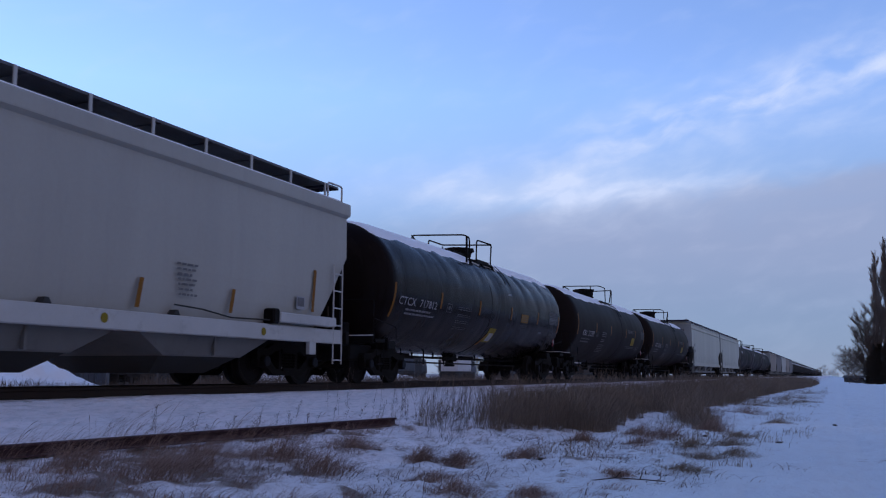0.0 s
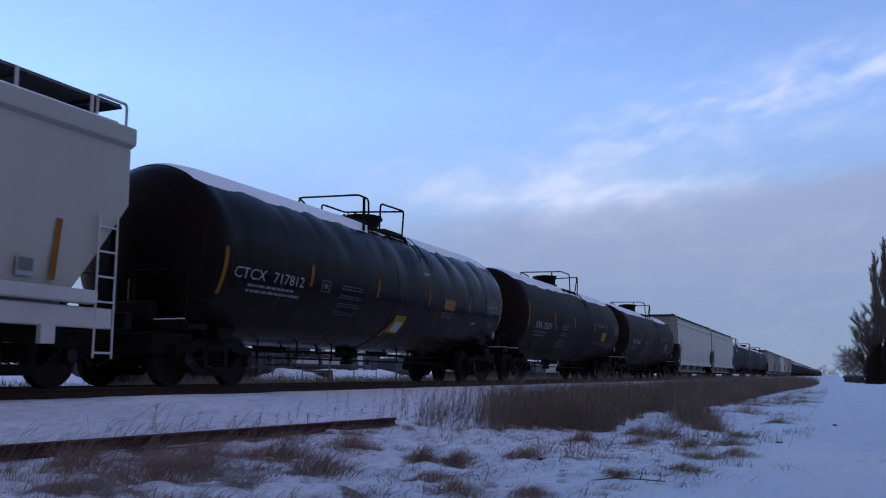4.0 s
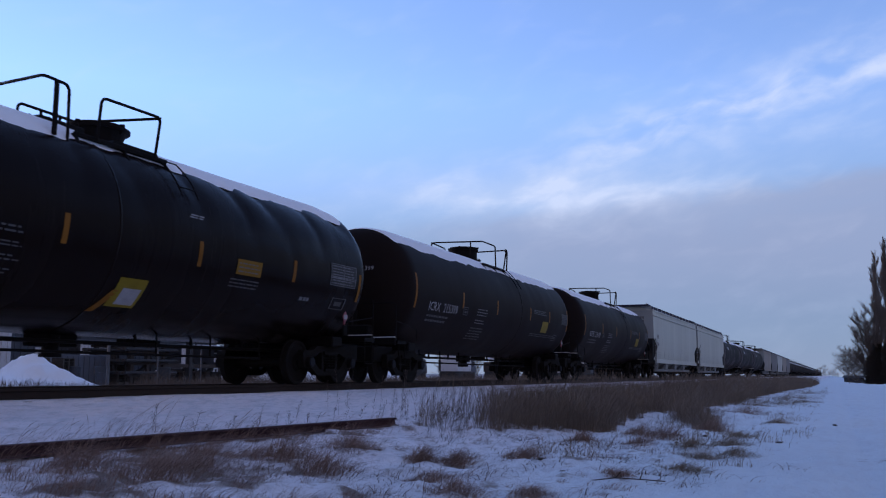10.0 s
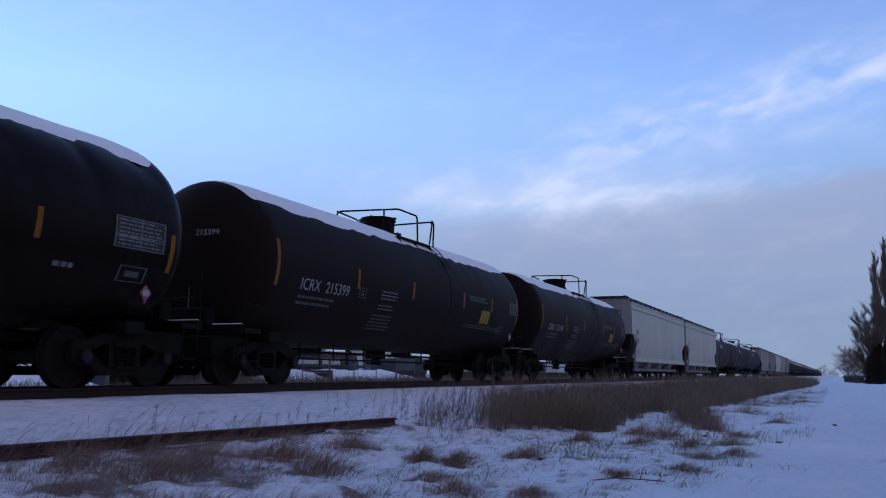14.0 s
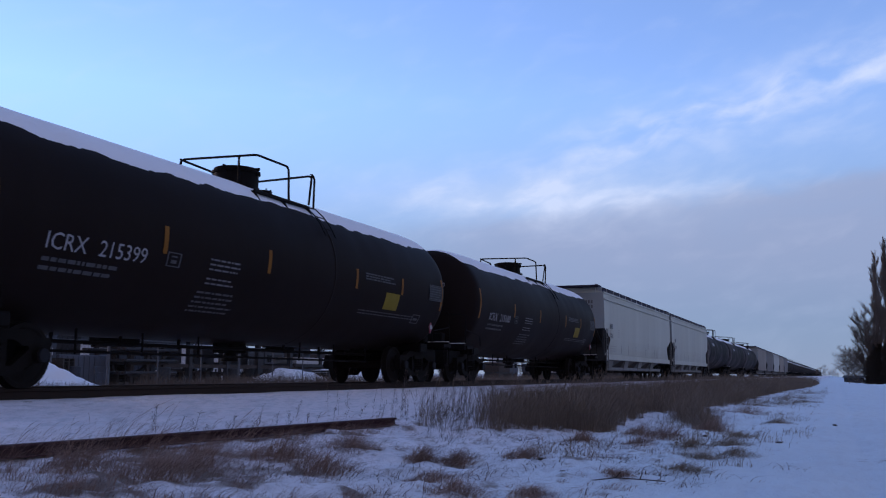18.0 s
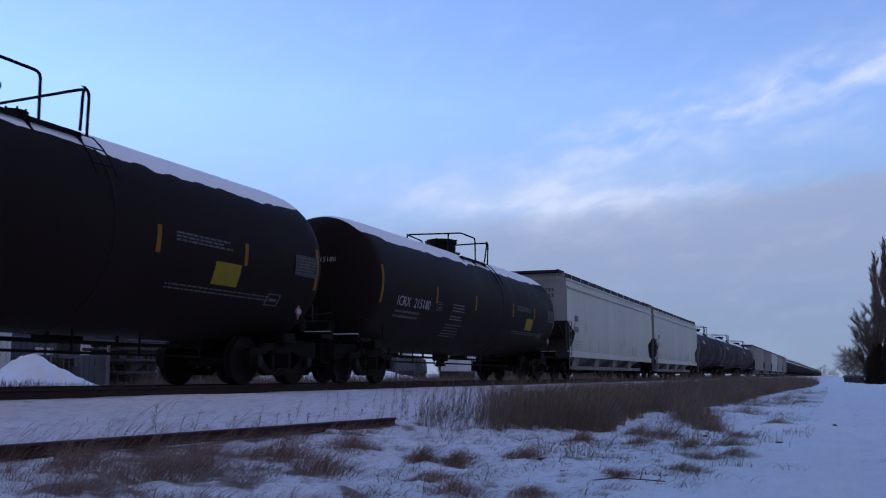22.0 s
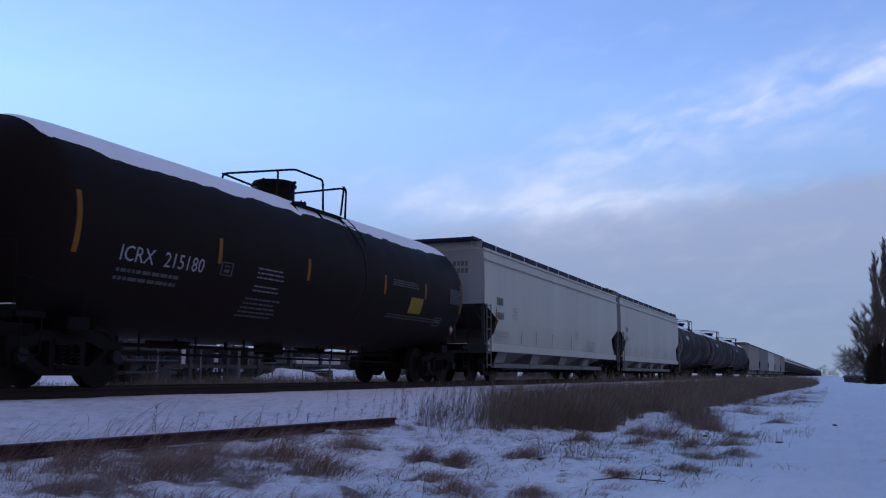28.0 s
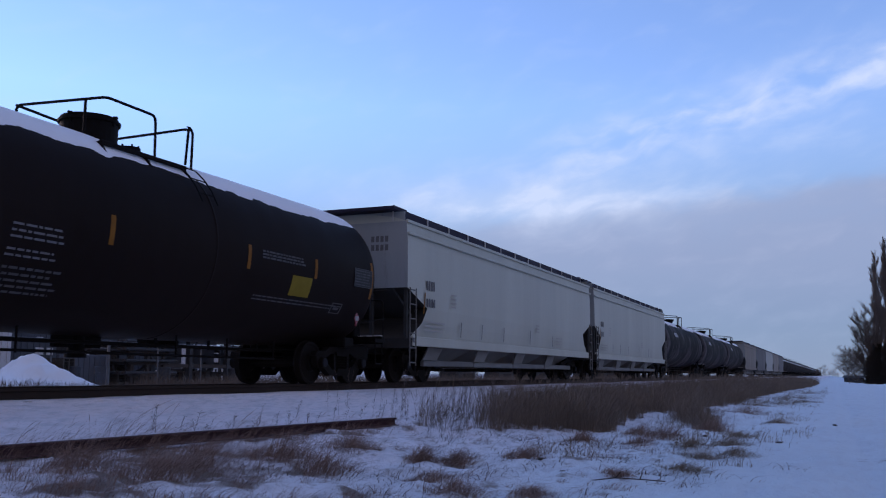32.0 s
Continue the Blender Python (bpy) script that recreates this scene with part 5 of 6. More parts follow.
def make_grass():
    rnd = random.Random(21)
    lee = -1.17                    # the wind lays the grass over this way
    tall = []
    # dense tall stand along the foot of the track bank; its front edge comes nearer the lane further off
    for k in range(150000):
        x = 10.3 + 88 * rnd.random() ** 2.2
        front = float(np.interp(x, STAND_X, STAND_Y))
        front += 0.35 * noise.noise((x * 0.8, 0.0, 4.0)) + 0.30 * noise.noise((x * 2.4, 0.0, 9.0)) + 0.12 * noise.noise((x * 7.0, 0.0, 2.0))
        u = rnd.random()
        y = front + 2.7 * u ** 1.35
        dens = 0.80 + 0.9 * noise.noise((x * 0.9, y * 1.0, 8.0)) + 0.5 * noise.noise((x * 2.5, y * 2.8, 14.0))
        dens *= max(0.0, min(1.0, (0.385 - y / x) / 0.07)) ** 1.6 + (0.10 if y / x < 0.45 else 0.0) * max(0.0, 0.3 + 1.6 * noise.noise((x * 2.0, y * 2.0, 3.0)))
        if rnd.random() > dens:
            continue
        lump = 0.86 + (0.45 * noise.noise((x * 0.22, y * 0.5, 12.0)) if x > 18 else 0.0) + 0.45 * noise.noise((x * 0.9, y * 0.9, 2.0)) + 0.50 * noise.noise((x * 2.9, y * 2.6, 5.0)) + 0.25 * noise.noise((x * 7.0, y * 6.0, 3.0))
        h = (0.30 + 0.34 * rnd.random() ** 1.5) * lump * float(np.interp(x, [10, 14, 18, 25, 40, 90], [0.85, 0.88, 0.92, 1.0, 1.15, 1.2]))
        h *= 0.55 + 0.45 * min(1.0, u * 7.0)
        tall.append((x, y, max(0.08, h), h * rnd.uniform(0.05, 0.8), rnd.uniform(0, 0.9)))
    # a spur of the stand that runs out towards the lane
    for k in range(2800):
        f = rnd.random()
        cx, cy = 14.0 + 4.5 * f, 1.62 + 1.1 * f
        x, y = cx + rnd.gauss(0, 0.32), cy + rnd.gauss(0, 0.09 + 0.05 * f)
        if noise.noise((x * 1.6, y * 2.4, 18.0)) < -0.22:
            continue
        h = (0.16 + 0.26 * rnd.random()) * (0.65 + 0.45 * f)
        tall.append((x, y, h, h * rnd.uniform(0.1, 0.8), rnd.uniform(0, 0.9)))
    blades("tall_grass", tall, GRASS_TALL, "dense stand of tall dead brown grass", 3, 0.0019, 4, wind=lee, spread=1.5, heads=2.6)
    # feathery weeds: thinning out beyond the end of the stand, a few among it and along the old rail
    stalks = []
    for k in range(240):
        x = rnd.uniform(9.6, 12.6)
        q = rnd.uniform(0.33, 0.50)
        y = x * q
        if y < 3.7 or rnd.random() > 1.15 - (q - 0.33) * 6.6 + 0.9 * noise.noise((x * 2.2, y * 2.2, 7.0)):
            continue
        stalks.append((x, y, (0.10 + 0.42 * rnd.random() ** 2) * (1.12 - 1.1 * (q - 0.33)), rnd.uniform(0.0, 0.10)))
    for k in range(260):
        x = 10.8 + 16 * rnd.random() ** 1.6
        y = float(np.interp(x, STAND_X, STAND_Y)) + rnd.uniform(0.1, 2.2)
        stalks.append((x, y, rnd.uniform(0.40, 0.70), rnd.uniform(0.0, 0.14)))
    for k in range(24):
        x = rnd.uniform(6.6, 10.4)
        stalks.append((x, 5.93 - 0.13 * (x - 1.6) + rnd.uniform(0.1, 0.5), rnd.uniform(0.12, 0.34), rnd.uniform(0.02, 0.1)))
    sprigs("weed_stems", stalks, WEED, "feathery dead weed stems in the snow", 4)
    short = []
    for k in range(40000):
        x, y = 3.6 + 12.4 * rnd.random() ** 1.2, rnd.uniform(-0.6, 6.9)
        d = litter(x, y)
        if rnd.random() > d ** 1.25:
            continue
        for j in range(rnd.choice((1, 2, 3, 4))):
            h = rnd.uniform(0.012, 0.04 + 0.11 * d * rnd.random())
            short.append((x + rnd.gauss(0, 0.06), y + rnd.gauss(0, 0.06), h * 0.8, rnd.uniform(0.05, 0.16 + 0.2 * d), rnd.uniform(0.5, 2.6)))
    for k in range(3600):
        x, y = 3.8 + 12 * rnd.random() ** 1.3, rnd.uniform(0.2, 6.6)
        if rnd.random() > 0.02 + 0.8 * litter(x, y) or y > 6.2 - 0.13 * (x - 1.6):
            continue
        q = y / x
        thick = max(0.15, min(1.0, (q - 0.15) / 0.45))
        r, h = rnd.uniform(0.04, 0.10 + 0.07 * thick), rnd.uniform(0.03, 0.07 + 0.09 * thick)
        lean = rnd.uniform(0.8, 2.4)
        for j in range(int(rnd.uniform(8, 14 + 34 * thick))):
            a, e = rnd.uniform(0, 6.28), r * rnd.random() ** 0.7
            hh = h * rnd.uniform(0.4, 1.15)
            short.append((x + e * math.cos(a), y + e * math.sin(a), hh * 0.75, hh * lean * rnd.uniform(0.5, 1.6), rnd.uniform(0.3, 2.2)))
    blades("short_grass", short, GRASS_SHORT, "matted dead grass poking through the snow", 5, 0.0014, wind=lee, spread=0.95)
    # long seeding stems that the wind bends over the old rail, in bunches
    for x0, y0, r, n, h0 in ((4.6, 5.2, 0.5, 260, 0.34), (5.3, 5.35, 0.45, 300, 0.36), (5.9, 5.0, 0.5, 330, 0.40), (6.3, 5.5, 0.35, 240, 0.44), (6.9, 5.0, 0.45, 280, 0.34), (7.6, 5.1, 0.4, 210, 0.30),
                             (5.0, 4.6, 0.45, 260, 0.28), (5.9, 4.3, 0.45, 260, 0.26), (6.8, 4.4, 0.5, 280, 0.26), (7.7, 4.4, 0.5, 240, 0.22), (8.7, 4.75, 0.5, 210, 0.24), (9.6, 4.75, 0.4, 160, 0.26)):
        stems = []
        for k in range(int(0.42 * n)):
            a, e = rnd.uniform(0, 6.28), r * rnd.random() ** 0.6
            h = h0 * rnd.uniform(0.3, 0.95) * (0.7 + 0.5 * rnd.random() ** 3)
            stems.append((x0 + e * math.cos(a), y0 + e * math.sin(a), h, h * rnd.uniform(0.5, 1.25), rnd.uniform(0.1, 0.7)))
        ob = blades("bent_stems", stems, GRASS_SHORT, "long dry stems bent over by the wind", int(x0 * 100), 0.0011, 5, wind=lee, spread=0.45, heads=3.0, origin=(x0, y0, ground_z(x0, y0)))
        SWAYING.append((ob, (x0, y0, ground_z(x0, y0))))
    strokes = []                   # single blades arching over and down onto the crust
    for k in range(12000):
        x, y = 4.5 + 8 * rnd.random() ** 1.3, rnd.uniform(-0.4, 4.2)
        if rnd.random() > 0.16 + 0.8 * noise.noise((x * 1.1, y * 1.3, 12.0)) - 0.30 * max(0.0, 1.9 - y):
            continue
        h = rnd.uniform(0.02, 0.07)
        for j in range(rnd.choice((1, 1, 2, 3))):
            strokes.append((x + rnd.gauss(0, 0.05), y + rnd.gauss(0, 0.05), h, rnd.uniform(0.06, 0.24), rnd.uniform(1.0, 2.2)))
    blades("fallen_grass", strokes, WEED, "bent dry stalks arching over the snow", 15, 0.0027, wind=lee, spread=1.3)
    lane = []                      # straw-coloured tufts thinning out towards the lane
    for k in range(26000):
        x, y = 9 + 60 * rnd.random() ** 1.7, rnd.uniform(0.3, 3.0)
        if rnd.random() > 1.5 * noise.noise((x * 0.45, y * 1.6, 22.0)) + 0.6 * noise.noise((x * 1.6, y * 3.0, 2.0)) + 0.20 * (y - 1.5):
            continue
        h = rnd.uniform(0.03, 0.13)
        lane.append((x, y, h, h * rnd.uniform(0.6, 2.0), rnd.uniform(0.3, 1.8)))
    blades("lane_grass", lane, GRASS_VERGE, "straw-coloured grass tufts along the lane", 16, 0.0026, wind=lee, spread=1.4)
    back = []
    for k in range(52000):
        x, y = 11 + 173 * rnd.random() ** 1.4, 14.6 + 9 * rnd.random()
        h = rnd.uniform(0.38, 0.74) * (0.85 + 0.6 * noise.noise((x * 0.3, y * 0.4, 1.0)) + 0.3 * noise.noise((x * 1.1, y * 1.4, 6.0)))
        if x < y * 1.13 + 0.6:
            h *= 0.62
        back.append((x, y, h, h * rnd.uniform(0.1, 0.8), 0.3))
    blades("verge_grass", back, GRASS_BACK, "dry grass verge behind the track", 6, 0.007, 3)
    # separate tussocks in the snow: x, y, radius, height, how straw-coloured
    for x, y, r, h, straw in ((7.55, 3.38, 0.19, 0.17, 0), (7.75, 3.12, 0.22, 0.14, 0), (8.66, 2.80, 0.26, 0.16, 0), (6.55, 2.85, 0.28, 0.10, 0), (6.1, 2.45, 0.30, 0.12, 0), (6.2, 1.95, 0.22, 0.10, 0),
                              (7.4, 1.6, 0.18, 0.08, 0), (11.9, 1.98, 0.34, 0.20, 0), (12.2, 2.35, 0.30, 0.18, 0), (11.1, 2.15, 0.25, 0.12, 0), (13.9, 1.65, 0.36, 0.26, 0), (10.8, 2.75, 0.3, 0.14, 0),
                              (11.4, 1.15, 0.34, 0.12, 1), (9.8, 0.95, 0.30, 0.10, 1), (9.6, 1.25, 0.28, 0.10, 1), (8.2, 1.2, 0.28, 0.10, 1), (10.8, 1.5, 0.30, 0.12, 1), (13.0, 1.2, 0.3, 0.10, 1), (17.0, 0.9, 0.4, 0.10, 1),
                              (21.0, 1.75, 0.6, 0.24, 0), (25.7, 1.9, 0.7, 0.22, 1), (29.0, 1.4, 0.9, 0.20, 1), (33.0, 1.5, 0.8, 0.2, 1), (36.0, 1.1, 1.0, 0.2, 1), (31.0, 0.85, 0.8, 0.16, 1), (45.0, 1.0, 1.2, 0.22, 1),
                              (6.4, 3.7, 0.35, 0.20, 0), (6.6, 4.2, 0.42, 0.24, 0), (5.7, 4.35, 0.4, 0.24, 0), (5.1, 4.25, 0.36, 0.2, 0), (7.6, 4.1, 0.36, 0.18, 0), (4.9, 4.75, 0.3, 0.2, 0)):
        roots = []
        for k in range(620):
            a, q = rnd.uniform(0, 6.28), r * rnd.random() ** 0.75
            hh = h * rnd.uniform(0.45, 1.2)
            roots.append((x + q * math.cos(a), y + 0.8 * q * math.sin(a), 0.8 * hh * (1.15 - q / r * 0.8), hh * rnd.uniform(0.6, 2.2), rnd.uniform(0.8, 2.4)))
        blades("grass_tussock", roots, GRASS_VERGE if straw else GRASS_SHORT, ("low straw-coloured" if straw else "bent brown") + " tussock of dead grass", int(x * 100), 0.0016, wind=lee, spread=1.2)


def make_stick():
    stick = pipe(bmesh.new(), [(7.02, 1.72, -0.57), (7.1, 1.55, -0.55), (7.16, 1.38, -0.56), (7.24, 1.2, -0.575)], 0.0045, 5)
    pipe(stick, [(7.1, 1.55, -0.55), (7.06, 1.5, -0.50)], 0.004, 4)
    pipe(stick, [(7.16, 1.38, -0.56), (7.2, 1.36, -0.51)], 0.004, 4)
    tagged(part("fallen_stick", stick, BARK), "thin dead stick lying on the snow", "stick")


def make_clods():
    """Small dark clods of frozen earth lying on the snow."""
    rnd = random.Random(77)
    for x, y, r in ((11.4, 1.62, 0.034), (11.1, 1.70, 0.026), (8.9, 2.42, 0.026), (8.75, 2.6, 0.02), (8.3, 2.5, 0.022), (11.9, 0.62, 0.026), (7.6, 2.1, 0.02), (17.5, 0.0, 0.035), (12.5, 1.55, 0.03)):
        bm = bmesh.new()
        bmesh.ops.create_icosphere(bm, subdivisions=2, radius=r)
        for v in bm.verts:
            k = 1 + 0.5 * noise.noise(v.co * (2.2 / r) * 0.5 + Vector((x, y, 0)))
            v.co = Vector((v.co.x * 1.4 * k, v.co.y * k, v.co.z * 0.6 * k))
        ob = part("earth_clod", bm, TIE_WOOD)
        ob.matrix_basis = pose(x, y, ground_z(x, y) + 0.25 * r, 0, 0, rnd.uniform(0, 180))
        tagged(ob, "small dark clod of frozen earth on snow", "clod", "clods on the snow")


# ---- trees ----
def make_tree(x, y, height, spread, rise, seed, label, name="bare_tree", boughs=60, clear=0.06, group="bare trees by the lane"):
    """A bare tree: trunk, boughs that leave it at the slope rise, and three orders of ever finer twigs."""
    rnd = random.Random(seed)
    tree = new(name)
    tree.matrix_basis = pose(x, y, ground_z(x, y) - 0.1)
    wood, twigs = ([], []), ([], [])

    def limb(store, p, q, r, r2):
        V, F = store
        d = (q - p).normalized()
        u = d.orthogonal().normalized()
        v = d.cross(u)
        i = len(V)
        for c, rr in ((p, r), (q, r2)):
            for a in (0.0, 2.094, 4.189):
                V.append(tuple(c + u * (rr * math.cos(a)) + v * (rr * math.sin(a))))
        for k in range(3):
            F.append((i + k, i + (k + 1) % 3, i + 3 + (k + 1) % 3, i + 3 + k))

    def branch(p, d, length, r, depth):
        steps = 4 if depth > 1 else 2
        for k in range(steps):
            d = (d + Vector((rnd.uniform(-0.14, 0.14), rnd.uniform(-0.14, 0.14), 0.10 * rise * rnd.random()))).normalized()
            q = p + d * (length / steps)
            limb(twigs if depth < 3 else wood, p, q, r * (1 - 0.8 * k / steps), r * (1 - 0.8 * (k + 1) / steps))
            if depth > 0:
                for j in range((2, 3, 4, 3)[depth]):
                    a = rnd.uniform(0, 6.2832)
                    e = (d * rnd.uniform(0.7, 1.2) + Vector((math.cos(a), math.sin(a), 0.25 * rise)) * rnd.uniform(0.35, 0.75)).normalized()
                    branch(p.lerp(q, rnd.random()), e, length * rnd.uniform(0.30, 0.55), max(0.008, r * 0.42), depth - 1)
            p = q

    n, p, r = 12, Vector((0, 0, 0)), height * 0.010
    spine = [p]
    for k in range(n):
        p = p + Vector((rnd.uniform(-0.01, 0.01) * height, rnd.uniform(-0.01, 0.01) * height, height / n * 0.93))
        limb(wood, spine[-1], p, r * (1 - k / (n + 1)), r * (1 - (k + 1) / (n + 1)))
        spine.append(p)
    for k in range(boughs):
        f = clear + (0.97 - clear) * (k + rnd.random()) / boughs
        j = min(n - 1, int(f * n))
        a = rnd.uniform(0, 6.2832)
        d = Vector((math.cos(a), math.sin(a), rise * rnd.uniform(0.7, 1.3))).normalized()
        reach = height * spread * (0.35 + 0.65 * math.sin(math.pi * min(1.0, 0.22 + 0.72 * f))) * rnd.uniform(0.6, 1.15)
        branch(spine[j].lerp(spine[j + 1], f * n - j), d, reach, r * 0.40 * (1.15 - f), 3 if height > 7 else 2)
    for part_name, store, m, words in (("trunk", wood, BARK, ""), ("crown", twigs, TWIGS, "crown of fine bare twigs")):
        me = bpy.data.meshes.new(part_name)
        me.from_pydata(store[0], [], store[1])
        link(part_name, me, m, tree, words)
    return tagged(tree, label, "tree", group)


def make_trees():
    make_tree(140, -6.05, 18.2, 0.15, 3.4, 1, "tall narrow bare poplar beside the lane", "poplar", 34)
    make_tree(141, -7.45, 20.4, 0.15, 3.4, 2, "tall narrow bare poplar beside the lane", "poplar", 38)
    make_tree(142.5, -8.7, 19.0, 0.15, 3.4, 12, "tall narrow bare poplar beside the lane", "poplar", 34)
    make_tree(138, -4.5, 9.0, 0.34, 1.1, 3, "bare tree with upswept branches", boughs=30)
    make_tree(137.5, -5.7, 11.5, 0.26, 1.4, 13, "bare tree with upswept branches", boughs=30)
    make_tree(150, -2.35, 4.9, 0.48, 0.9, 5, "small spreading bare tree", boughs=44, clear=0.15)
    make_tree(147, -3.3, 4.4, 0.50, 0.9, 21, "low spreading bare bush beside the lane", boughs=44)
    for k in range(7):             # far scrub where the line meets the sky
        make_tree(430 + 31 * k, 6.0 - 1.6 * k, 3.4 + 1.3 * (k % 3), 0.4, 0.9, 60 + k, "far small bare tree in the fields", boughs=16, group="far scrub")
    for k, (x, y, h) in enumerate(((136, -4.9, 4.0), (135.5, -5.5, 5.4), (136, -6.0, 5.6), (135, -6.8, 5.8), (135, -7.6, 6.0))):
        make_shrub(x, y, h, 40 + k)


def make_shrub(x, y, h, seed):
    """A dense dark evergreen: a short trunk and a crown of small clumps of needles."""
    rnd = random.Random(seed)
    tree = new("evergreen")
    tree.matrix_basis = pose(x, y, ground_z(x, y) - 0.05)
    part("trunk", rod(bmesh.new(), (0, 0, 0), (0, 0, h * 0.9), 0.14, 8, 0.03), BARK, tree)
    V, F = [], []
    for k in range(3000):
        f = rnd.random() ** 1.1
        r = 0.95 * (1 - f ** 2.2) ** 0.6 * (0.75 + 0.6 * rnd.random()) * (0.4 + 0.6 * rnd.random() ** 0.4) + 0.05
        a = rnd.uniform(0, 6.2832)
        c = Vector((r * math.cos(a), r * math.sin(a), 0.1 + f * h * (0.9 + 0.12 * noise.noise((a, seed, 0)))))
        d = Vector((math.cos(a), math.sin(a), rnd.uniform(0.0, 1.4))).normalized() * rnd.uniform(0.15, 0.40)
        w = d.cross(Vector((0, 0, 1))).normalized() * rnd.uniform(0.03, 0.08)
        i = len(V)
        V += [tuple(c - w), tuple(c + w), tuple(c + d * 0.6 + w * 0.8), tuple(c + d), tuple(c + d * 0.6 - w * 0.8)]
        F.append((i, i + 1, i + 2, i + 3, i + 4))
    me = bpy.data.meshes.new("crown")
    me.from_pydata(V, [], F)
    link("crown", me, NEEDLES, tree)
    tagged(tree, "dense dark evergreen beside the lane", "tree", "evergreens by the lane")


def make_house(x, y, w, d, h, label):
    z = ground_z(x, y) - 0.05
    house = new("farm_building")
    house.matrix_basis = pose(x, y, z, 0, 0, 12)
    part("wall", box(bmesh.new(), -w / 2, w / 2, -d / 2, d / 2, 0, h, 0.0), HOUSE_WALL, house)
    bm = bmesh.new()
    slab(bm, [(-w / 2 - 0.3, h), (w / 2 + 0.3, h), (0, h + w * 0.22)], -d / 2 - 0.3, d / 2 + 0.3)
    part("roof", bm, YARD_DARK, house, "dark roof")
    for k in (-0.25, 0.25):
        bm = box(bmesh.new(), -w / 2 - 0.04, -w / 2 + 0.03, k * d - 0.5, k * d + 0.5, h * 0.35, h * 0.75)
        part("window", bm, DARK_GLASS, house)
    return tagged(house, label, "building")


# ---- the yard behind the track ----
def make_yard():
    bm = bmesh.new()
    nx, ny = 90, 56
    P = np.zeros((ny, nx, 3))
    for j in range(ny):
        for i in range(nx):
            u, v = i / (nx - 1) * 2 - 1, j / (ny - 1) * 2 - 1
            x, y = 22.6 + 5.0 * u, 24.0 + 2.8 * v
            h = 0.95 * math.exp(-(abs(u - 0.04) / 0.13) ** 1.3 - (v / 0.5) ** 2) + float(np.interp(u, [-1, -0.85, -0.2, 0.05, 0.25, 0.40, 0.72, 0.85], [0.0, 0.40, 0.44, 0.46, 0.36, 0.22, 0.14, 0.0])) * max(0.0, 1 - v * v) + 0.30 * math.exp(-((u + 0.7) / 0.35) ** 2 - (v / 0.5) ** 2)
            h *= 0.9 + 0.3 * noise.noise((x * 1.3, y * 1.3, 2.0)) + 0.10 * noise.noise((x * 2.7, y * 2.7, 4.0)) + 0.06 * noise.noise((x * 8.0, y * 8.0, 6.0))
            h -= 0.10 * max(abs(u), abs(v)) ** 8
            P[j, i] = (x, y, -0.42 + h)
    tagged(link("snowdrift", grid_mesh("snowdrift", P), SNOW, smooth=True), "ploughed heap of clean snow behind the track", "snow pile")
    # a long low bank of ploughed snow along the yard's edge
    P = np.zeros((22, 150, 3))
    for j in range(22):
        for i in range(150):
            v = j / 21 * 2 - 1
            x, y = 46.5 + 27 * i / 149, 31.5 + 2.2 * v
            h = max(0.0, 1 - v * v) * min(1.0, i / 16, (149 - i) / 60) * (0.98 - 0.12 * i / 149 + 0.22 * noise.noise((x * 0.35, y * 0.4, 3.0)) + 0.16 * noise.noise((x * 1.2, y * 1.2, 1.0)))
            P[j, i] = (x, y, -0.46 + h)
    tagged(link("snow_bank", grid_mesh("snow_bank", P), SNOW, smooth=True), "long low bank of ploughed snow along the yard", "snow bank")
    # wire fence
    fence = tagged(new("yard_fence"), "galvanised wire fence with posts and rails", "fence")
    fence.matrix_basis = pose(0, 27.0, ground_z(30, 27))
    for k in range(14):
        x = 20.4 + k * 3.0
        part("post", rod(bmesh.new(), (x, 0, 0), (x, 0, 1.95), 0.03 if k % 3 else 0.06, 8), GALVANISED, fence)
    for z in (0.12, 1.9):
        part("rail", rod(bmesh.new(), (20.2, 0, z), (59.5, 0, z), 0.014, 6), GALVANISED, fence)
    V, F = [], []
    for k in range(2 * 190):
        x = 20.2 + (k // 2) * 0.2
        s = 1 if k % 2 else -1
        x2 = x + s * 1.75
        i = len(V)
        V += [(x, 0.006 * s, 0.14), (x + 0.004, 0.006 * s, 0.14), (x2 + 0.004, 0.006 * s, 1.89), (x2, 0.006 * s, 1.89)]
        F.append((i, i + 1, i + 2, i + 3))
    me = bpy.data.meshes.new("wire_mesh")
    me.from_pydata(V, [], F)
    tagged(link("wire_mesh", me, GALVANISED, fence), kind="stuff")
    # white shed
    shed = tagged(new("white_shed"), "white ribbed metal shed in the yard", "shed")
    shed.matrix_basis = pose(24.75, 32.5, ground_z(24, 32))
    part("wall", box(bmesh.new(), -4.5, 3.0, -2, 2, 0, 2.7, 0.03), YARD_WHITE, shed)
    for k in range(25):
        x = -4.4 + k * 0.3
        part("rib", box(bmesh.new(), x - 0.03, x + 0.03, -2.04, -2.0, 0.05, 2.65), YARD_WHITE, shed)
    part("roof", slab(bmesh.new(), [(-4.7, 2.7), (3.2, 2.7), (3.2, 2.8), (-4.7, 3.0)], -2.2, 2.2), YARD_BLUE, shed)
    # stacked pipe racks
    rnd = random.Random(4)
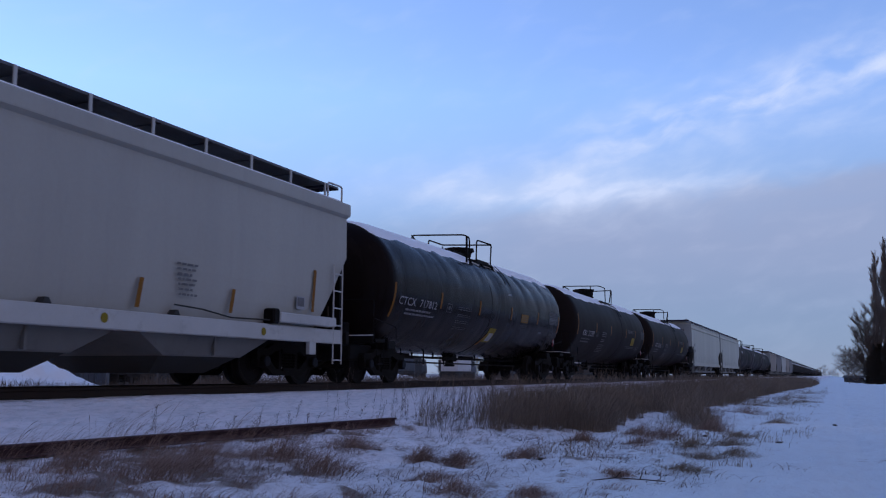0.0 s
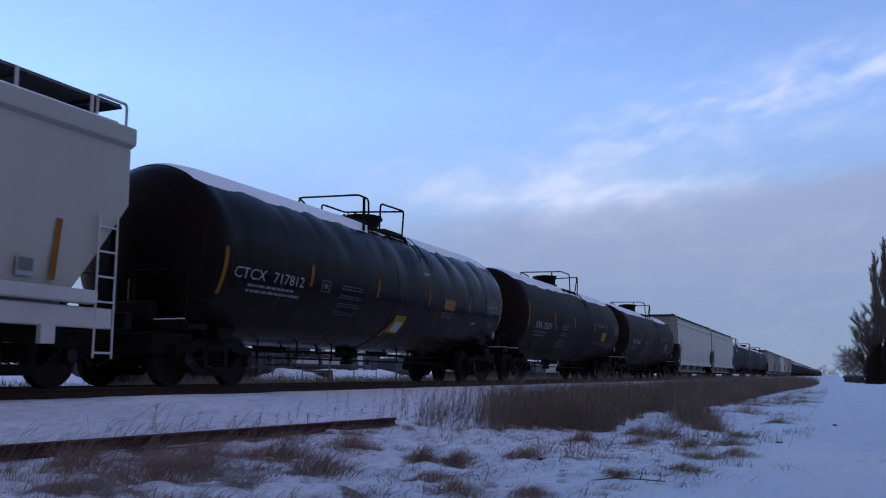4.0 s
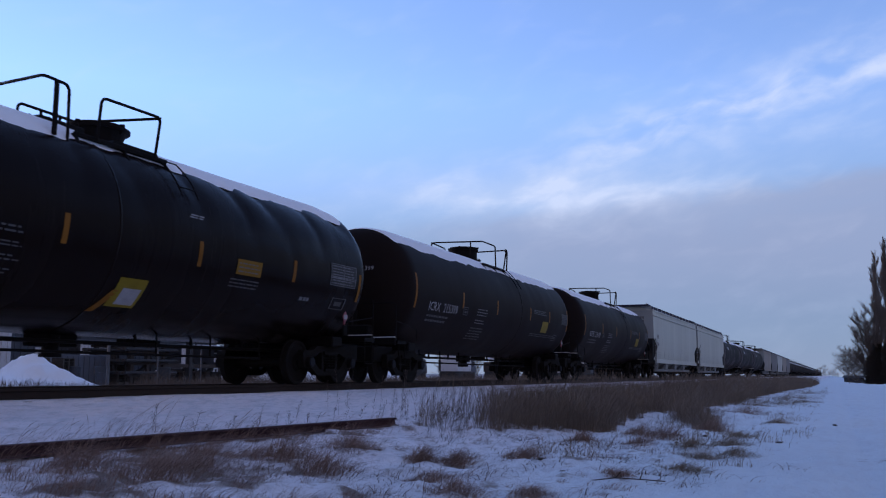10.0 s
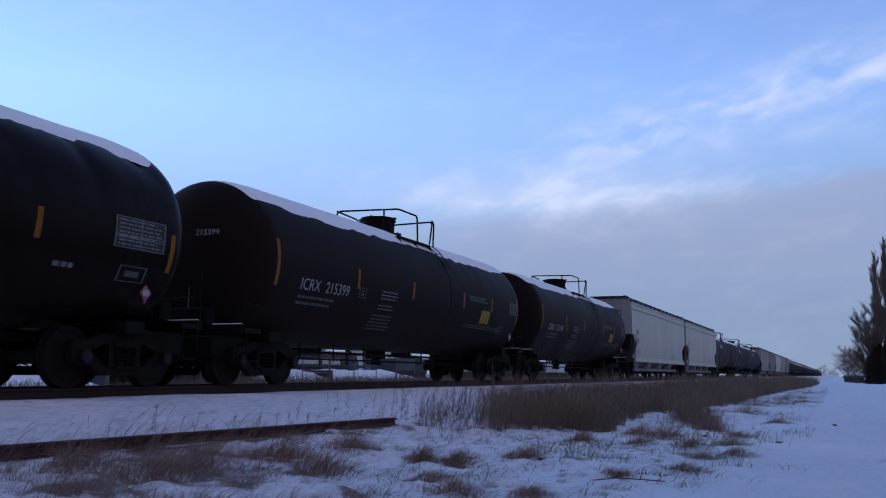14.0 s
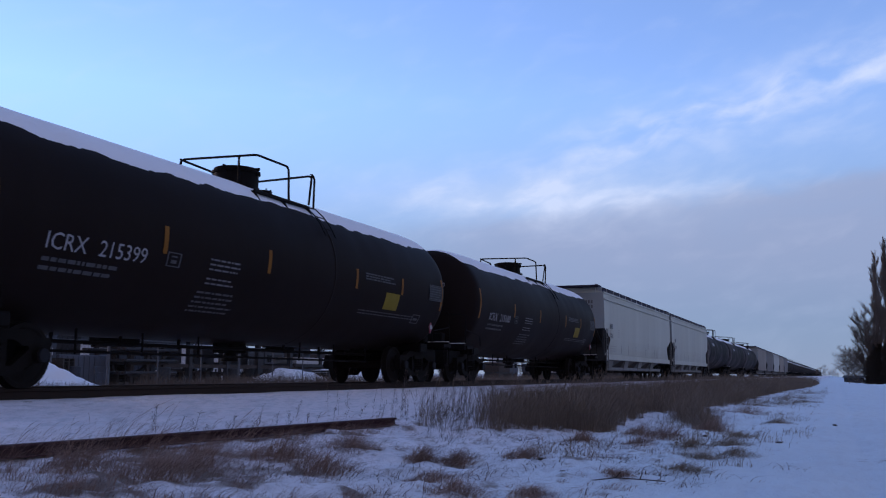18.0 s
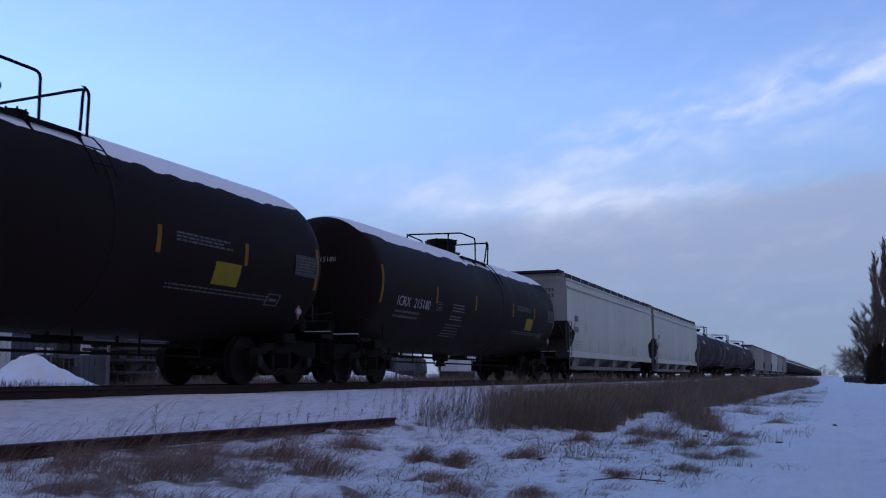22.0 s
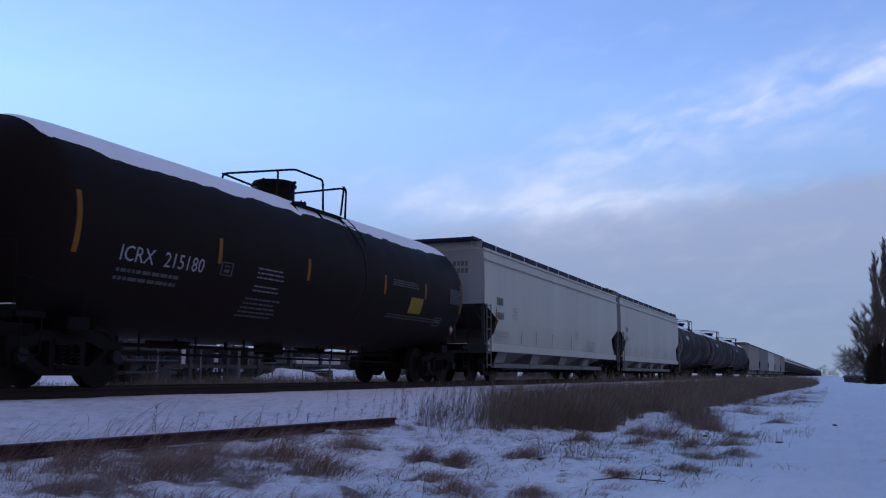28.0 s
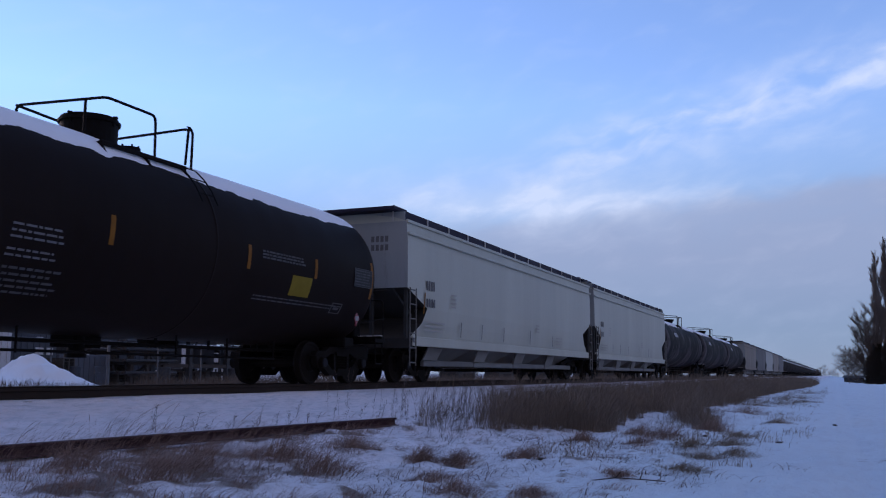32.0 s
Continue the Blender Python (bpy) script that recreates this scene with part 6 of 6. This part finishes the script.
    for x0, y in ((37.6, 32.0), (38.0, 34.6), (41.6, 36.5), (50.5, 37.0)):
        rack = tagged(new("pipe_rack"), "rusty steel rack stacked with pipes", "rack", "racks in the yard")
        rack.matrix_basis = pose(x0, y, ground_z(x0, y))
        h = rnd.uniform(2.0, 2.6)
        for x in (-1.2, 0, 1.2):
            part("upright", box(bmesh.new(), x - 0.08, x + 0.08, -0.08, 0.08, 0, h), YARD_RUST, rack)
        for z in (0.5, 1.1, 1.65, h - 0.1):
            part("beam", box(bmesh.new(), -1.5, 1.5, -0.1, 0.1, z - 0.06, z + 0.06), YARD_RUST, rack)
            for k in range(4):
                part("pipe", rod(bmesh.new(), (-1.9, -0.3 + k * 0.17, z + 0.14), (1.9, -0.3 + k * 0.17, z + 0.14), 0.075, 8), YARD_RUST if k % 2 else YARD_DARK, rack)
    # open-fronted storage bay: posts, a deep roof beam and panels between some of them
    bay = tagged(new("storage_bay"), "dark open-fronted storage bay with steel posts", "shed")
    bay.matrix_basis = pose(0, 33, ground_z(45, 33))
    posts = (39.1, 42.2, 45.7, 48.9, 52.6, 56.5, 60.6)
    for x in posts:
        part("post", box(bmesh.new(), x - 0.14, x + 0.14, -0.14, 0.14, 0, 2.5), YARD_DARK, bay)
        part("brace", rod(bmesh.new(), (x, 0, 1.6), (x + 0.7, 0, 2.4), 0.05, 6), YARD_DARK, bay)
    part("roof", slab(bmesh.new(), [(38.6, 2.45), (61.0, 2.45), (61.0, 2.9), (38.6, 2.9)], -0.3, 3.4), YARD_DARK, bay)
    part("beam", box(bmesh.new(), 39.1, 60.6, -0.08, 0.08, 0.92, 1.12), YARD_RUST, bay)
    part("beam", box(bmesh.new(), 39.1, 60.6, -0.06, 0.06, 2.05, 2.18), YARD_DARK, bay)
    for k, m in ((1, YARD_SLATE), (2, YARD_SLATE), (3, YARD_BLUE), (5, YARD_SLATE)):
        part("panel", box(bmesh.new(), posts[k] + 0.3, posts[k + 1] - 0.4, 3.0, 3.1, 0.9, 2.1 + 0.1 * k), m, bay)
    for k in range(16):
        x, y = rnd.uniform(39.5, 60), 33 + rnd.uniform(0.5, 2.6)
        c = tagged(new("machine_part"), "rusty machine part stored in the bay", "machinery", "machine parts in the bay")
        c.matrix_basis = pose(x, y, ground_z(x, y), 0, 0, rnd.uniform(-30, 30))
        h = rnd.uniform(0.5, 1.3)
        part("body", box(bmesh.new(), -0.5, 0.5, -0.4, 0.4, 0, h * 0.6, 0.05), YARD_RUST if k % 3 else YARD_SLATE, c)
        part("hood", rod(bmesh.new(), (-0.2, 0, h * 0.55), (0.25, 0, h), 0.25, 10, 0.12), YARD_DARK, c)
        part("roller", rod(bmesh.new(), (0.3, -0.5, h * 0.45), (0.3, 0.5, h * 0.45), 0.16, 12), YARD_RUST, c)
        if k % 3 == 0:
            part("snow", box(bmesh.new(), -0.48, 0.1, -0.38, 0.38, h * 0.6, h * 0.6 + 0.08, 0.03), SNOW, c, "snow on top")
    # containers, with windows in the tall one
    for k, (x, y, w, h, m) in enumerate(((31.3, 34.1, 2.6, 2.7, YARD_BLUE), (34.35, 34.1, 3.2, 1.35, YARD_SLATE), (35.6, 38, 5.0, 2.7, YARD_DARK), (47, 42, 4.0, 1.7, YARD_BLUE), (55, 40, 3.0, 1.5, YARD_WHITE), (45.5, 44, 2.2, 2.5, YARD_WHITE), (62, 44, 4.0, 1.6, YARD_DARK))):
        c = tagged(new("storage_container"), ("white" if m is YARD_WHITE else "slate grey" if m is YARD_SLATE else "dark") + " metal storage container in the yard", "container", "containers in the yard")
        c.matrix_basis = pose(x, y, ground_z(x, y) + 0.12)
        part("body", box(bmesh.new(), -w / 2, w / 2, -1.1, 1.1, 0.0, h, 0.03), m, c)
        for q in (-1, 1):
            part("skid", box(bmesh.new(), q * w * 0.4 - 0.1, q * w * 0.4 + 0.1, -1.1, 1.1, -0.14, 0.0), YARD_DARK, c)
        if k == 0:
            for x0, x1, z0, z1 in ((0.05, 0.4, 1.95, 2.1), (0.0, 0.45, 1.3, 1.62), (0.65, 1.0, 1.3, 1.62)):
                part("window", box(bmesh.new(), x0, x1, -1.16, -1.11, z0, z1), YARD_WHITE, c)
        for q in range(int(w / 0.35)):
            xx = -w / 2 + 0.2 + q * 0.35
            part("rib", box(bmesh.new(), xx - 0.04, xx + 0.04, -1.14, -1.1, 0.08, h - 0.08), m, c)
    for k in range(26):
        x, y = rnd.uniform(31, 62), rnd.uniform(28.5, 40)
        if k % 2:
            d = tagged(new("steel_drum"), "dark steel drum standing in the yard", "drum", "drums in the yard")
            d.matrix_basis = pose(x, y, ground_z(x, y))
            part("body", lathe_z(bmesh.new(), [(0, 0.29), (0.02, 0.3), (0.3, 0.29), (0.32, 0.305), (0.34, 0.29), (0.6, 0.29), (0.62, 0.305), (0.64, 0.29), (0.88, 0.3), (0.9, 0.28)]), YARD_BLUE if k % 4 == 1 else YARD_DARK, d)
        else:
            d = tagged(new("pallet_stack"), "stack of wooden pallets in the yard", "pallets", "pallets in the yard")
            d.matrix_basis = pose(x, y, ground_z(x, y), 0, 0, rnd.uniform(-20, 20))
            for j in range(rnd.choice((4, 6, 9))):
                deck = part("pallet", box(bmesh.new(), -0.6, 0.6, -0.5, 0.5, j * 0.14 + 0.115, j * 0.14 + 0.135), TIE_WOOD, d)
                for q in (-0.5, 0, 0.5):
                    part("bearer", box(bmesh.new(), q - 0.05, q + 0.05, -0.5, 0.5, j * 0.14, j * 0.14 + 0.115), TIE_WOOD, deck)
    truck = tagged(new("flatbed_trailer"), "parked flatbed trailer with a white load", "trailer")
    truck.matrix_basis = pose(58, 34, ground_z(58, 34))
    part("deck", box(bmesh.new(), -5, 5, -1.2, 1.2, 1.05, 1.25, 0.02), YARD_DARK, truck)
    part("load", box(bmesh.new(), -4.5, 1.5, -1.0, 1.0, 1.25, 1.7, 0.05), YARD_WHITE, truck)
    for x in (-4, -2.8, 3.8):
        wheel = part("wheel", rod(bmesh.new(), (x, -1.2, 0.5), (x, 1.2, 0.5), 0.5, 20), YARD_DARK, truck)
    # lorries and trailers parked in a long line beyond the bank
    x, k = 62.0, 0
    while x < 235:
        t = tagged(new("parked_lorry"), ("white box" if k % 3 == 0 else "dark flatbed") + " lorry parked in the yard", "lorry", "lorries beyond the yard")
        y = 46 + 3 * (k % 2) + rnd.uniform(-1, 1)
        t.matrix_basis = pose(x, y, ground_z(x, y), 0, 0, rnd.uniform(-4, 4))
        tall = rnd.uniform(2.6, 3.6) if k % 3 == 0 else rnd.uniform(1.6, 2.6)
        part("chassis", box(bmesh.new(), -3.6, 3.4, -1.0, 1.0, 0.65, 0.95, 0.02), YARD_DARK, t)
        part("body", box(bmesh.new(), -3.6, 1.3, -1.2, 1.2, 0.96, 0.96 + tall * 0.7, 0.04), (YARD_WHITE, YARD_DARK, YARD_RUST, YARD_WHITE, YARD_BLUE, YARD_DARK)[k % 6], t)
        cab = part("cab", slab(bmesh.new(), [(1.6, 0.7), (3.5, 0.7), (3.5, 1.6), (3.0, 2.5), (1.6, 2.6)], -1.1, 1.1), (YARD_SLATE, YARD_DARK, YARD_BLUE)[k % 3], t)
        part("window", box(bmesh.new(), 2.0, 2.9, -1.13, -1.09, 1.65, 2.3), DARK_GLASS, cab)
        for wx in (-2.9, -1.9, 2.6):
            part("wheel", rod(bmesh.new(), (wx, -1.15, 0.48), (wx, 1.15, 0.48), 0.48, 14), YARD_DARK, t)
        x += rnd.uniform(7.6, 9.6)
        k += 1
    for k in range(26):            # a shelter belt behind them
        x = 70 + 8.5 * k + rnd.uniform(-2, 2)
        make_tree(x, 62 + rnd.uniform(-4, 6), rnd.uniform(4.2, 6.4), 0.42, 1.0, 200 + k, "bare tree in the belt behind the yard", boughs=26, clear=0.04, group="shelter belt")
    for x, y, w, h in ((52, 56, 34, 3.4), (92, 60, 36, 3.0), (70, 95, 16, 4.0), (98, 100, 20, 4.6), (125, 120, 22, 5)):
        b = tagged(new("warehouse"), "long low warehouse with a snowy roof", "building", "warehouses beyond the yard")
        b.matrix_basis = pose(x, y, ground_z(x, y))
        part("wall", box(bmesh.new(), -w / 2, w / 2, -5, 5, 0, h), YARD_BLUE, b)
        part("roof", slab(bmesh.new(), [(-w / 2 - 0.4, h), (w / 2 + 0.4, h), (w / 2 + 0.4, h + 0.2), (-w / 2 - 0.4, h + 0.2)], -5.4, 5.4), SNOW, b)
        for k in range(5):
            xx = -w / 2 + w * (k + 0.5) / 5
            part("door", box(bmesh.new(), xx - 1.3, xx + 1.3, -5.06, -4.98, 0, 2.6), YARD_DARK, b)


# ---- build ----
clouds = make_sky()
make_ground()
track = make_track()
make_train()
make_grass()
make_stick()
make_clods()
make_trees()
make_house(225, -4.5, 2.6, 3.6, 1.1, "small dark farm building under bare trees")
make_yard()
make_ties(track)


def train_at(t):
    """How far the train has come, in metres."""
    u = (t - 16.0) / 16.0
    return 25.356 + 25.984 * u + 1.0990 * u ** 2 - 0.5343 * u ** 3 - 1.6020 * u ** 4 - 0.0458 * u ** 5


def motions():
    for car, x in TRAIN:
        walk(car, [(t, pose(x - train_at(t), TRACK_Y, 0)) for t in range(0, 33, 2)])
        if x > 110:
            continue
        # the wheels roll with the train
        for o in list(car.children_recursive):
            if o.name.startswith("wheelset"):
                cx = o.matrix_basis.translation.x
                rows = []
                for k in range(0, 81):
                    t = 0.4 * k
                    a = -math.degrees((train_at(t) - train_at(0)) / WHEEL_R)
                    rows.append((t, pose(cx, 0, WHEEL_R, 0, a, 0)))
                walk(o, rows)
    # the wind rocks the bent stems
    for k, (ob, at) in enumerate(SWAYING):
        rows = []
        for j in range(0, 65):
            t = 0.5 * j
            gust = math.sin(2.1 * t + 0.9 * k) + 0.6 * math.sin(4.7 * t + 2.3 * k) + 0.5 * math.sin(0.6 * t + k)
            rows.append((t, pose(*at, 1.1 * gust, 0.9 * gust, 0)))
        walk(ob, rows)
    # the clouds drift slowly across
    rows = []
    for t in (0.0, 8.0, 16.0, 24.0, 32.0):
        rows.append((t, Matrix.Translation(EYE) @ pose(0, 0, 0, 0, 0, YAW + 1.45 * (t - 16) / 32) @ pose(0, 0, 0, 0, 0.72 * (t - 16) / 32, 0)))
    walk(clouds, rows)


motions()
